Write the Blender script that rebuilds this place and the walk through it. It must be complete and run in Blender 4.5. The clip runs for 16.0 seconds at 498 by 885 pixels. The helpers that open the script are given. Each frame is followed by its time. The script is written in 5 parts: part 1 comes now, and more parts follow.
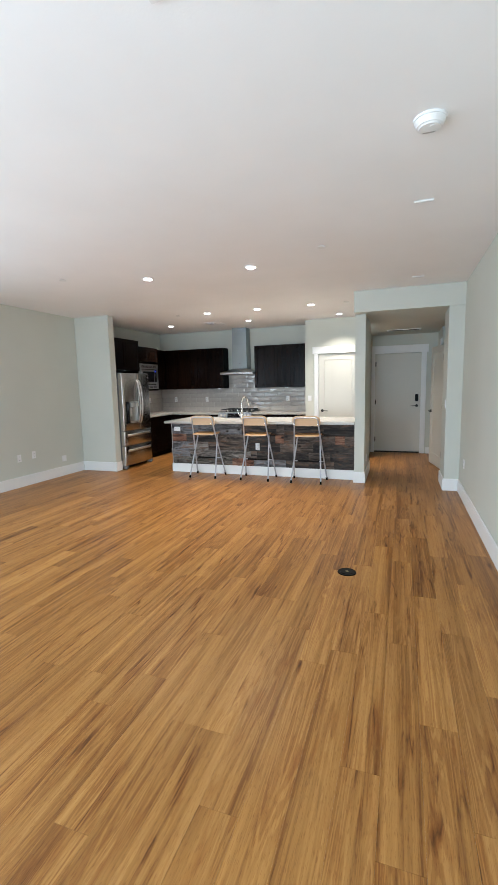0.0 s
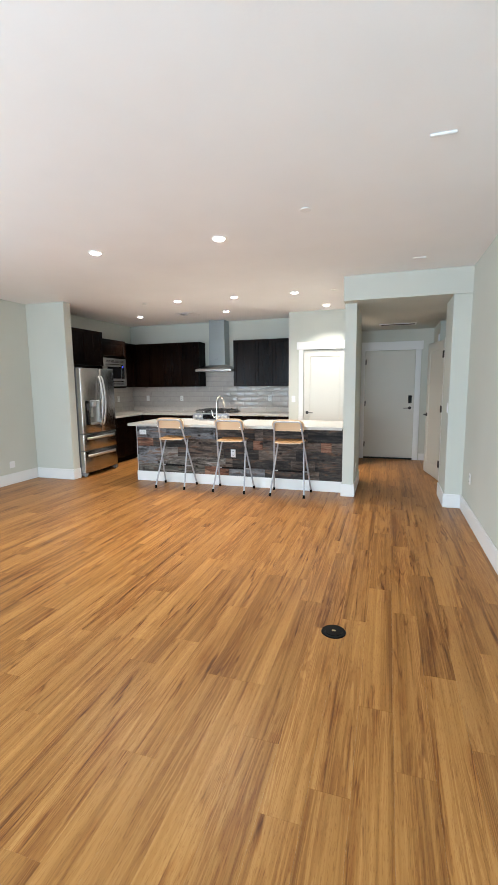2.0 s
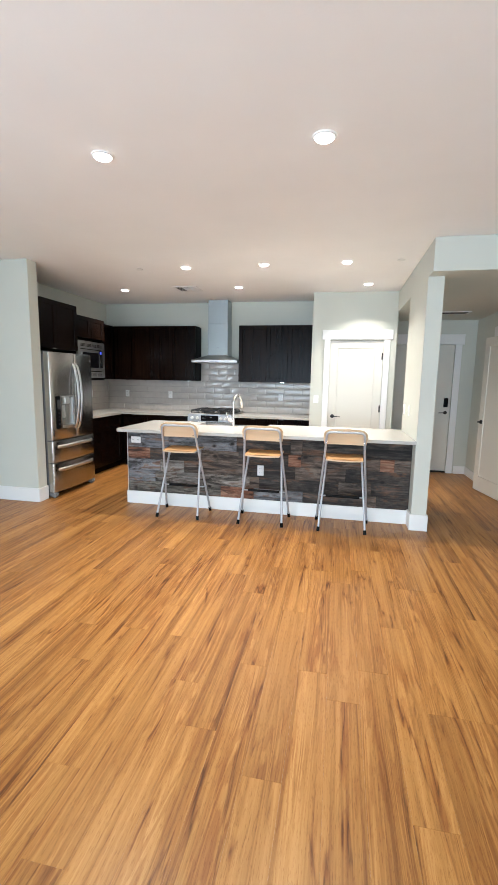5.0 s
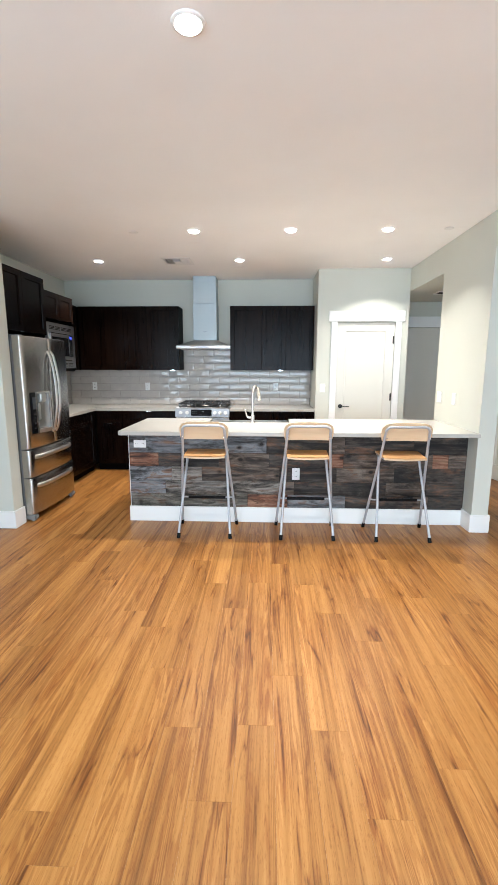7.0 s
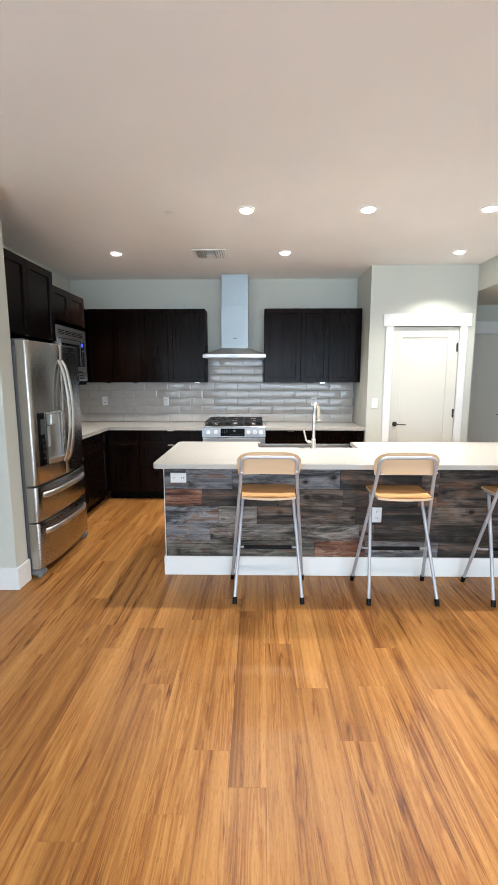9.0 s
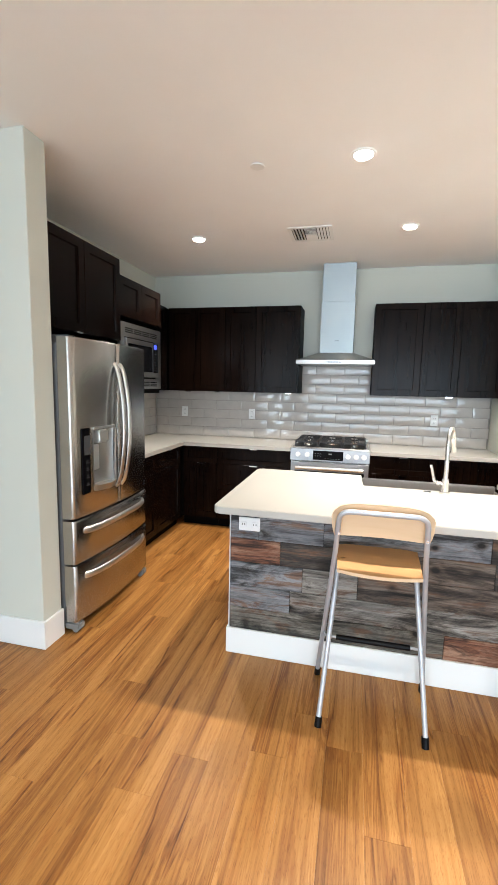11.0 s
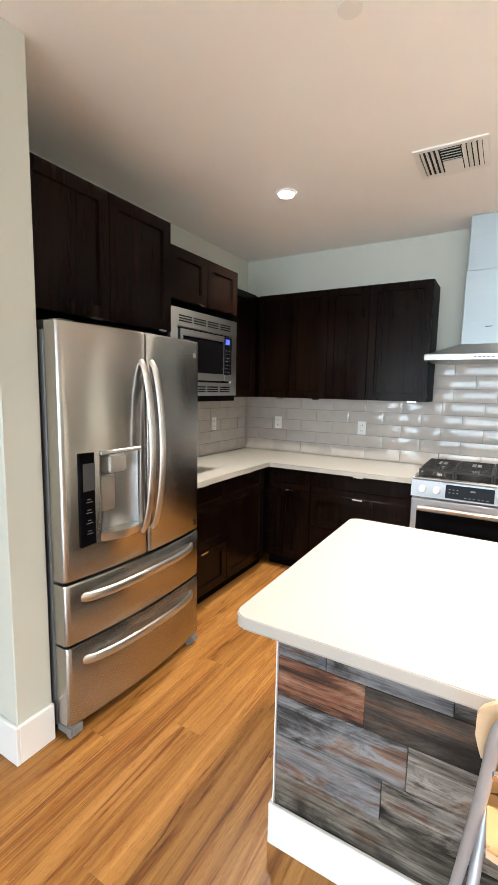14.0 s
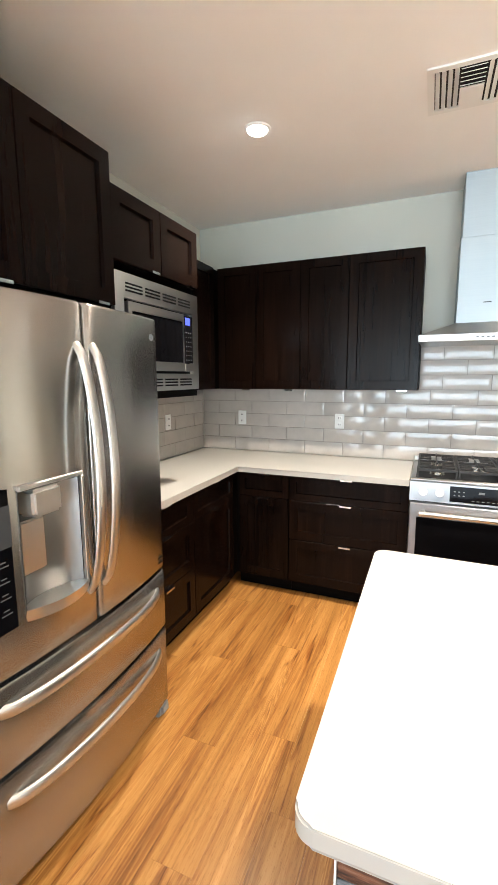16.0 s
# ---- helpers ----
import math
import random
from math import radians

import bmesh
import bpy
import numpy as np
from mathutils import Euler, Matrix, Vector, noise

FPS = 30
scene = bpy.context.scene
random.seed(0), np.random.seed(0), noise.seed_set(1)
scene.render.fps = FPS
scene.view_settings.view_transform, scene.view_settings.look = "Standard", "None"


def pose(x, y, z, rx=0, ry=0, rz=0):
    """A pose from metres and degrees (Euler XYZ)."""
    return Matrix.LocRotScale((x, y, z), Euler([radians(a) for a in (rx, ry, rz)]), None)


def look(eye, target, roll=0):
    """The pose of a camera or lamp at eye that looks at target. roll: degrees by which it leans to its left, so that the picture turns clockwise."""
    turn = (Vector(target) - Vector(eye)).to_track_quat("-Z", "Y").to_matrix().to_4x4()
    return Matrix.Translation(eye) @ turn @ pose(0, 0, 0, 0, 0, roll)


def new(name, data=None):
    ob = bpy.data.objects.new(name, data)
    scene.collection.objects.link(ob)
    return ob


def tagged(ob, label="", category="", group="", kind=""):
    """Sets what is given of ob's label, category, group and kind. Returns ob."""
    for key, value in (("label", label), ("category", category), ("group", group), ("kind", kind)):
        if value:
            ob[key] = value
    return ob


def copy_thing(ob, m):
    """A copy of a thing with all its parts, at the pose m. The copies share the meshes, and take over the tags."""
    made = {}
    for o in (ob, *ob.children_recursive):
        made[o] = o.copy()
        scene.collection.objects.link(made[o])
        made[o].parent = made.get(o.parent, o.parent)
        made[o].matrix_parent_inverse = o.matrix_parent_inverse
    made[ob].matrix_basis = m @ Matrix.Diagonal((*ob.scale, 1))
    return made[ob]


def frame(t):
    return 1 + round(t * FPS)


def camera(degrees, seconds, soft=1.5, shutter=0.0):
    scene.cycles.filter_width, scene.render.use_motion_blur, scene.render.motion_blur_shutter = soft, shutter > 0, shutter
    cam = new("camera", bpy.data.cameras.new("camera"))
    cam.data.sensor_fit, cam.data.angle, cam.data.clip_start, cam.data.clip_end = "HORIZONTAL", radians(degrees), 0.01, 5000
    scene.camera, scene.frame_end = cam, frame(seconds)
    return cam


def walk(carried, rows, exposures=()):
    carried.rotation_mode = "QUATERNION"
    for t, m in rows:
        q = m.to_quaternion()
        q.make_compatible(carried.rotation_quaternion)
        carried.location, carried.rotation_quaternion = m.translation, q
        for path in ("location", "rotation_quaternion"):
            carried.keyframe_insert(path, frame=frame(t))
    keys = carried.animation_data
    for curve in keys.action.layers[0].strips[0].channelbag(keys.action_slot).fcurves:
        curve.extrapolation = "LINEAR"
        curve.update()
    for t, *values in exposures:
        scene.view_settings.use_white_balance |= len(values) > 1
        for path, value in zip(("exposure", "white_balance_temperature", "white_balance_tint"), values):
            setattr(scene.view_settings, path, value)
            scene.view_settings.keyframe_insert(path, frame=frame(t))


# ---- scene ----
cam = camera(59.7, 16.0, 0.95)
PATH = [
    (0, (0.15, 0.004, 1.491), (-0.51, 1.874, 1.231), -1.3),
    (0.5, (0.15, 0.15, 1.486), (-0.503, 2.025, 1.247), -1.4),
    (1, (0.171, 0.394, 1.507), (-0.511, 2.262, 1.291), -0.3),
    (1.5, (0.137, 0.626, 1.493), (-0.48, 2.509, 1.224), -1.1),
    (2, (0.034, 0.878, 1.492), (-0.568, 2.767, 1.223), -0.6),
    (2.5, (-0.107, 1.119, 1.5), (-0.729, 3.003, 1.247), -0.1),
    (3, (-0.313, 1.333, 1.504), (-0.961, 3.205, 1.232), -0.3),
    (3.5, (-0.575, 1.485, 1.516), (-1.073, 3.41, 1.302), -2.5),
    (4, (-0.871, 1.701, 1.512), (-1.253, 3.639, 1.195), 0.9),
    (4.2, (-0.951, 1.784, 1.498), (-1.381, 3.714, 1.195), 0.3),
    (6.3, (-2.001, 2.585, 1.483), (-2.212, 4.553, 1.199), 1.2),
    (6.5, (-2.133, 2.642, 1.478), (-2.303, 4.612, 1.183), 0.7),
    (7, (-2.381, 2.747, 1.482), (-2.457, 4.716, 1.141), 0.1),
    (7.5, (-2.541, 2.974, 1.502), (-2.654, 4.94, 1.153), 0.7),
    (8, (-2.687, 3.213, 1.505), (-2.789, 5.185, 1.19), 0.9),
    (8.5, (-2.86, 3.421, 1.509), (-2.885, 5.4, 1.222), 0.1),
    (9, (-2.994, 3.617, 1.506), (-3.029, 5.595, 1.209), 0.0),
    (9.5, (-3.047, 3.91, 1.513), (-3.217, 5.886, 1.255), 0.5),
    (10, (-3.065, 4.135, 1.519), (-3.34, 6.092, 1.214), -0.3),
    (10.2, (-3.072, 4.214, 1.514), (-3.378, 6.17, 1.231), -0.1),
    (12.3, (-3.006, 5.046, 1.541), (-3.746, 6.886, 1.298), 0),
    (12.5, (-3.016, 5.11, 1.55), (-3.789, 6.939, 1.317), -0.9),
    (13, (-3.042, 5.274, 1.543), (-3.903, 7.062, 1.295), -1.73),
    (13.5, (-3.041, 5.485, 1.536), (-4.043, 7.198, 1.292), 0.53),
    (14, (-3.123, 5.612, 1.521), (-4.127, 7.323, 1.273), 1.1),
    (14.5, (-3.306, 5.657, 1.516), (-4.173, 7.443, 1.277), -1.6),
    (15, (-3.424, 5.714, 1.528), (-4.221, 7.526, 1.241), 1.1),
    (15.5, (-3.512, 5.892, 1.532), (-4.405, 7.658, 1.232), 0.35),
    (16, (-3.564, 6.043, 1.535), (-4.323, 7.87, 1.236), -0.2),
]
EXPOSURES = [(0, -0.26, 5850, 11), (1, -0.16, 5850, 11), (1.5, 0.02, 5850, 11), (2, 0.03, 5850, 11), (3, 0.02, 5900, 11), (3.5, 0.12, 5900, 11), (4, 0.1, 5850, 11), (7, 0.18, 5750, 11), (9, 0.06, 5750, 11), (9.5, 0.22, 5750, 11), (10, 0.23, 5850, 11), (12.5, 0.52, 6000, 11), (14.5, 0.56, 6100, 11), (15, 0.56, 6100, 11), (15.5, 0.66, 6150, 11), (16, 0.8, 6150, 11)]
walk(cam, [(t, look(eye, target, roll)) for t, eye, target, roll in PATH], EXPOSURES)

# ---- world, sun, large lights ----
world = bpy.data.worlds.new("world")
scene.world = world
world.use_nodes = True
wn = world.node_tree.nodes
sky = wn.new("ShaderNodeTexSky")
sky.sky_type, sky.sun_disc = "NISHITA", False
sky.sun_elevation, sky.sun_rotation = radians(48), radians(20)
wn["Background"].inputs["Strength"].default_value = 0.1
world.node_tree.links.new(sky.outputs[0], wn["Background"].inputs["Color"])

sun = new("sun", bpy.data.lights.new("sun", "SUN"))
sun.data.energy, sun.data.angle, sun.data.color = 3.0, radians(0.5), (1.0, 0.95, 0.88)
sun.matrix_world = look((3, 20, 20), (0, 0, 0))


def area_lamp(name, eye, target, sx, sy, power, colour, shape="RECTANGLE", spread=180):
    ob = new(name, bpy.data.lights.new(name, "AREA"))
    ob.data.shape, ob.data.size, ob.data.size_y = shape, sx, sy
    ob.data.energy, ob.data.color, ob.data.spread = power, colour, radians(spread)
    ob.matrix_world = look(eye, target)
    return ob


DAY = (0.77, 0.92, 1.0)
WARM = (1.0, 0.875, 0.71)
area_lamp("daylight_patio", (-2.2, -1.85, 1.25), (-2.2, 6.5, 2.9), 5.0, 2.2, 285, DAY)
# added fill from the west, brightens the east wall and near ceiling
area_lamp("daylight_side", (-5.40, 1.25, 1.4), (0.9, 1.25, 1.5), 2.2, 1.7, 110, DAY)
CEIL = 2.757
DOWNLIGHTS = [(-1.414, 4.62), (-2.684, 4.61), (-3.075, 7.11), (-2.16, 7.11), (-1.255, 7.11), (-4.43, 8.25), (-2.71, 8.25), (-0.96, 8.25)]
for lx, ly in DOWNLIGHTS:
    area_lamp("downlight_beam", (lx, ly, CEIL - 0.022), (lx, ly, 0), 0.07, 0.07, 18, WARM, "DISK", 112)

# ---- materials ----


def material(name):
    m = bpy.data.materials.new(name)
    m.use_nodes = True
    return m, m.node_tree.nodes, m.node_tree.links, m.node_tree.nodes["Principled BSDF"]


def coords(n, l, scale=(1, 1, 1), shuffle=True):
    """Object coordinates, shifted by a random amount for each object, stretched by scale."""
    tc = n.new("ShaderNodeTexCoord")
    mp = n.new("ShaderNodeMapping")
    mp.inputs["Scale"].default_value = scale
    l.new(tc.outputs["Object"], mp.inputs["Vector"])
    if shuffle:
        oi = n.new("ShaderNodeObjectInfo")
        mu = n.new("ShaderNodeVectorMath")
        mu.operation = "MULTIPLY_ADD"
        mu.inputs[1].default_value = (37.0, 53.0, 71.0)
        mu.inputs[2].default_value = (0, 0, 0)
        l.new(oi.outputs["Random"], mu.inputs[0])
        l.new(mu.outputs[0], mp.inputs["Location"])
    return mp.outputs[0]


def noise_tex(n, l, vec, scale, detail=4, rough=0.55, distortion=0.0):
    t = n.new("ShaderNodeTexNoise")
    t.inputs["Scale"].default_value, t.inputs["Detail"].default_value = scale, detail
    t.inputs["Roughness"].default_value, t.inputs["Distortion"].default_value = rough, distortion
    l.new(vec, t.inputs["Vector"])
    return t.outputs["Fac"]


def ramp(n, l, fac, stops):
    r = n.new("ShaderNodeValToRGB")
    e = r.color_ramp.elements
    while len(e) < len(stops):
        e.new(0.5)
    for el, (p, c) in zip(e, stops):
        el.position, el.color = p, (*c, 1)
    l.new(fac, r.inputs[0])
    return r.outputs[0]


def mix_rgba(n, l, a, b, fac, mode="MIX"):
    x = n.new("ShaderNodeMix")
    x.data_type, x.blend_type = "RGBA", mode
    for idx, v in ((6, a), (7, b), (0, fac)):
        if isinstance(v, (int, float)):
            x.inputs[idx].default_value = v
        elif isinstance(v, tuple):
            x.inputs[idx].default_value = (*v, 1)
        else:
            l.new(v, x.inputs[idx])
    return x.outputs[2]


def bump(n, l, b, height, strength, distance=0.002):
    k = n.new("ShaderNodeBump")
    k.inputs["Strength"].default_value, k.inputs["Distance"].default_value = strength, distance
    l.new(height, k.inputs["Height"])
    l.new(k.outputs[0], b.inputs["Normal"])


def painted(name, colour, rough=0.6, texture=0.12, spread=0.03, scale=120):
    """Painted drywall, trim or plastic: faint mottling and a fine roller texture."""
    m, n, l, b = material(name)
    v = coords(n, l, shuffle=False)
    big = noise_tex(n, l, v, 1.3, 3)
    dark = tuple(c * (1 - spread) for c in colour)
    lite = tuple(min(1, c * (1 + spread)) for c in colour)
    l.new(ramp(n, l, big, [(0.3, dark), (0.7, lite)]), b.inputs["Base Color"])
    b.inputs["Roughness"].default_value = rough
    bump(n, l, b, noise_tex(n, l, v, scale, 3), texture, 0.0012)
    return m


def plain(name, colour, rough=0.4, metal=0.0, coat=0.0):
    m, n, l, b = material(name)
    v = coords(n, l)
    f = noise_tex(n, l, v, 9, 4)
    l.new(ramp(n, l, f, [(0.25, tuple(c * 0.92 for c in colour)), (0.75, tuple(min(1, c * 1.06) for c in colour))]), b.inputs["Base Color"])
    b.inputs["Roughness"].default_value, b.inputs["Metallic"].default_value = rough, metal
    b.inputs["Coat Weight"].default_value = coat
    return m


def brushed(name, colour, rough, axis, aniso=0.5, wave=0.0):
    """Brushed metal; the strokes run along axis (0, 1 or 2)."""
    m, n, l, b = material(name)
    s = [220, 220, 220]
    s[axis] = 2.5
    f = noise_tex(n, l, coords(n, l, tuple(s)), 1.0, 3, 0.6)
    broad = noise_tex(n, l, coords(n, l), 2.2, 3)
    c = ramp(n, l, f, [(0.3, tuple(x * 0.965 for x in colour)), (0.7, colour)])
    l.new(mix_rgba(n, l, c, ramp(n, l, broad, [(0.35, (0.95, 0.95, 0.95)), (0.65, (1, 1, 1))]), 1.0, "MULTIPLY"), b.inputs["Base Color"])
    r = n.new("ShaderNodeMapRange")
    r.inputs["To Min"].default_value, r.inputs["To Max"].default_value = rough * 0.985, rough * 1.04
    l.new(f, r.inputs["Value"])
    l.new(r.outputs[0], b.inputs["Roughness"])
    b.inputs["Metallic"].default_value = 1.0
    b.inputs["Anisotropic"].default_value = aniso
    b.inputs["Anisotropic Rotation"].default_value = 0.25
    if wave:
        bump(n, l, b, noise_tex(n, l, coords(n, l, (9, 1, 0.7)), 1.0, 2, 0.5), wave, 0.004)
    return m


def wood(name, stops, axis, rough=0.45, grain=1.0, random_value=0.25, relief=0.15, knots=False, coat=0.0):
    """Wood with the grain along axis; each piece gets its own pattern and shade."""
    m, n, l, b = material(name)
    s = [22.0, 22.0, 22.0]
    s[axis] = 1.1
    v = coords(n, l, tuple(s))
    wide = [5.0, 5.0, 5.0]
    wide[axis] = 0.45
    v2 = coords(n, l, tuple(wide))
    f1 = noise_tex(n, l, v, 1.0 * grain, 6, 0.62, 0.6)
    f2 = noise_tex(n, l, v2, 1.0 * grain, 4, 0.6, 1.2)
    mx = n.new("ShaderNodeMath")
    mx.operation = "MULTIPLY_ADD"
    mx.inputs[1].default_value = 0.5
    half = n.new("ShaderNodeMath")
    half.operation = "MULTIPLY"
    half.inputs[1].default_value = 0.5
    l.new(f2, half.inputs[0])
    l.new(f1, mx.inputs[0])
    l.new(half.outputs[0], mx.inputs[2])
    col = ramp(n, l, mx.outputs[0], stops)
    oi = n.new("ShaderNodeObjectInfo")
    lo, hi = 1 - random_value, 1 + random_value * 0.5
    col = mix_rgba(n, l, col, ramp(n, l, oi.outputs["Random"], [(0.0, (lo, lo, lo)), (1.0, (hi, hi * 0.99, hi * 0.97))]), 1.0, "MULTIPLY")
    if knots:
        vs = [7.0, 7.0, 7.0]
        vs[axis] = 3.0
        k = n.new("ShaderNodeTexVoronoi")
        k.inputs["Scale"].default_value = 1.0
        l.new(coords(n, l, tuple(vs)), k.inputs["Vector"])
        col = mix_rgba(n, l, col, ramp(n, l, k.outputs["Distance"], [(0.06, (0.08, 0.06, 0.05)), (0.14, (1, 1, 1))]), 1.0, "MULTIPLY")
    l.new(col, b.inputs["Base Color"])
    r = n.new("ShaderNodeMapRange")
    r.inputs["To Min"].default_value, r.inputs["To Max"].default_value = rough * 0.85, rough * 1.2
    l.new(f1, r.inputs["Value"])
    l.new(r.outputs[0], b.inputs["Roughness"])
    b.inputs["Coat Weight"].default_value = coat
    bump(n, l, b, f1, relief, 0.0015)
    return m


def maths(n, l, op, a, b=0.0):
    x = n.new("ShaderNodeMath")
    x.operation = op
    for idx, v in ((0, a), (1, b)):
        if isinstance(v, (int, float)):
            x.inputs[idx].default_value = v
        else:
            l.new(v, x.inputs[idx])
    return x.outputs[0]


def piece_random(n, l):
    """A random value for each object, and for each loose piece within a joined one."""
    oi, geo = n.new("ShaderNodeObjectInfo"), n.new("ShaderNodeNewGeometry")
    return maths(n, l, "FRACT", maths(n, l, "ADD", oi.outputs["Random"], geo.outputs["Random Per Island"]))


def oak_planks(name):
    """Oak-look plank: pale tan ground, nested growth lines along y, short dark pores and a few brown veins."""
    m, n, l, b = material(name)
    rnd = piece_random(n, l)
    tc = n.new("ShaderNodeTexCoord")
    off = n.new("ShaderNodeVectorMath")
    off.operation = "MULTIPLY_ADD"
    l.new(rnd, off.inputs[0])
    off.inputs[1].default_value = (37.0, 53.0, 71.0)
    l.new(tc.outputs["Object"], off.inputs[2])

    def stretched(sx, sy):
        mp = n.new("ShaderNodeMapping")
        mp.inputs["Scale"].default_value = (sx, sy, 1)
        l.new(off.outputs[0], mp.inputs["Vector"])
        return mp.outputs[0]
    streak = noise_tex(n, l, stretched(52, 0.5), 1.0, 6, 0.66, 0.35)
    broad = noise_tex(n, l, stretched(13, 0.4), 1.0, 3, 0.5, 0.4)
    smudge = noise_tex(n, l, stretched(20, 1.9), 1.0, 5, 0.62, 0.7)
    crack = noise_tex(n, l, stretched(8.5, 0.55), 1.0, 3.5, 0.5, 0.5)
    where = noise_tex(n, l, stretched(6, 1.0), 1.0, 3, 0.5)
    pore = noise_tex(n, l, stretched(330, 26), 1.0, 3, 0.65)
    field = noise_tex(n, l, stretched(10.0, 0.45), 1.0, 2.0, 0.45, 0.25)
    jag = noise_tex(n, l, stretched(60, 9), 1.0, 4, 0.6)
    rings = maths(n, l, "SINE", maths(n, l, "ADD", maths(n, l, "MULTIPLY", field, 150.0), maths(n, l, "MULTIPLY", jag, 3.5)))
    tone = maths(n, l, "ADD", maths(n, l, "MULTIPLY", streak, 0.5), maths(n, l, "MULTIPLY", broad, 0.5))
    col = ramp(n, l, tone, [(0.36, (0.185, 0.075, 0.018)), (0.44, (0.300, 0.136, 0.033)), (0.51, (0.380, 0.182, 0.047)), (0.62, (0.455, 0.232, 0.067))])
    lines = ramp(n, l, rings, [(0.0, (0.74, 0.65, 0.57)), (0.30, (0.92, 0.89, 0.86)), (0.7, (1.0, 1.0, 1.0))])
    col = mix_rgba(n, l, col, lines, ramp(n, l, where, [(0.46, (0.12, 0.12, 0.12)), (0.58, (0.85, 0.85, 0.85))]), "MULTIPLY")
    col = mix_rgba(n, l, col, ramp(n, l, smudge, [(0.53, (1.0, 1.0, 1.0)), (0.64, (0.82, 0.72, 0.62)), (0.76, (0.66, 0.53, 0.42))]), 0.85, "MULTIPLY")
    col = mix_rgba(n, l, col, ramp(n, l, pore, [(0.36, (0.70, 0.61, 0.54)), (0.45, (1.0, 1.0, 1.0))]), 0.8, "MULTIPLY")
    thin = ramp(n, l, crack, [(0.478, (1, 1, 1)), (0.492, (0.55, 0.43, 0.34)), (0.500, (0.22, 0.14, 0.09)), (0.508, (0.60, 0.48, 0.38)), (0.530, (1, 1, 1))])
    col = mix_rgba(n, l, col, thin, ramp(n, l, smudge, [(0.44, (0.0, 0.0, 0.0)), (0.62, (0.85, 0.85, 0.85))]), "MULTIPLY")
    col = mix_rgba(n, l, col, ramp(n, l, rnd, [(0.0, (0.86, 0.83, 0.80)), (0.5, (0.98, 0.97, 0.96)), (1.0, (1.10, 1.10, 1.10))]), 1.0, "MULTIPLY")
    l.new(col, b.inputs["Base Color"])
    r = n.new("ShaderNodeMapRange")
    r.inputs["To Min"].default_value, r.inputs["To Max"].default_value = 0.30, 0.42
    l.new(pore, r.inputs["Value"])
    l.new(r.outputs[0], b.inputs["Roughness"])
    b.inputs["Specular IOR Level"].default_value = 0.30
    bump(n, l, b, pore, 0.05, 0.0006)
    return m


def barn(name, dark, mid, lite):
    """Weathered reclaimed board: raised grain along x, patches of old brown stain, dark rot, nail holes and knots."""
    m, n, l, b = material(name)
    fine = noise_tex(n, l, coords(n, l, (4.0, 1, 170)), 1.0, 4, 0.6, 0.3)
    long = noise_tex(n, l, coords(n, l, (1.1, 1, 34)), 1.0, 6, 0.62, 0.5)
    blot = noise_tex(n, l, coords(n, l, (5, 1, 17)), 1.0, 6, 0.62, 0.8)
    stain = noise_tex(n, l, coords(n, l, (2.4, 1, 11)), 1.0, 6, 0.72, 1.0)
    mixed = maths(n, l, "ADD", maths(n, l, "ADD", maths(n, l, "MULTIPLY", fine, 0.22), maths(n, l, "MULTIPLY", long, 0.38)), maths(n, l, "MULTIPLY", blot, 0.40))
    col = ramp(n, l, mixed, [(0.40, dark), (0.48, mid), (0.575, lite)])
    brown = ramp(n, l, mixed, [(0.36, (0.020, 0.010, 0.006)), (0.5, (0.105, 0.050, 0.025)), (0.62, (0.21, 0.118, 0.066))])
    col = mix_rgba(n, l, col, brown, ramp(n, l, stain, [(0.53, (0, 0, 0)), (0.62, (0.85, 0.85, 0.85))]))
    col = mix_rgba(n, l, col, ramp(n, l, stain, [(0.36, (0.13, 0.115, 0.10)), (0.43, (0.55, 0.53, 0.5)), (0.50, (1.05, 1.05, 1.05))]), 1.0, "MULTIPLY")
    k = n.new("ShaderNodeTexVoronoi")
    k.inputs["Scale"].default_value = 1.0
    l.new(coords(n, l, (4.5, 0.01, 6.5)), k.inputs["Vector"])
    col = mix_rgba(n, l, col, ramp(n, l, k.outputs["Distance"], [(0.07, (0.03, 0.022, 0.018)), (0.11, (0.55, 0.48, 0.42)), (0.18, (1, 1, 1))]), 1.0, "MULTIPLY")
    l.new(col, b.inputs["Base Color"])
    b.inputs["Roughness"].default_value = 0.72
    bump(n, l, b, mixed, 0.35, 0.003)
    return m


def emitter(name, colour, strength):
    m, n, l, b = material(name)
    b.inputs["Emission Color"].default_value, b.inputs["Emission Strength"].default_value = (*colour, 1), strength
    b.inputs["Base Color"].default_value = (*colour, 1)
    return m


M_WALL = painted("wall_paint", (0.595, 0.61, 0.545), 0.62, 0.22, 0.02)
M_CEIL = painted("ceiling_paint", (0.92, 0.915, 0.91), 0.75, 0.35, 0.02, 90)
M_TRIM = painted("trim_paint", (0.82, 0.83, 0.82), 0.38, 0.05, 0.015)
M_DOOR = painted("door_paint", (0.66, 0.65, 0.585), 0.4, 0.05, 0.015)
M_PLASTIC = painted("white_plastic", (0.83, 0.83, 0.82), 0.35, 0.02, 0.01)
M_FLOOR = oak_planks("floor_vinyl_oak")
M_UNDER = plain("subfloor", (0.10, 0.055, 0.028), 0.8)
M_ESP = wood("espresso_wood", [(0.3, (0.0022, 0.0010, 0.0007)), (0.5, (0.0058, 0.0028, 0.0018)), (0.7, (0.0135, 0.0066, 0.0041))], 2, 0.22, 1.6, 0.2, 0.04)
M_ESP.node_tree.nodes["Principled BSDF"].inputs["Specular IOR Level"].default_value = 0.09
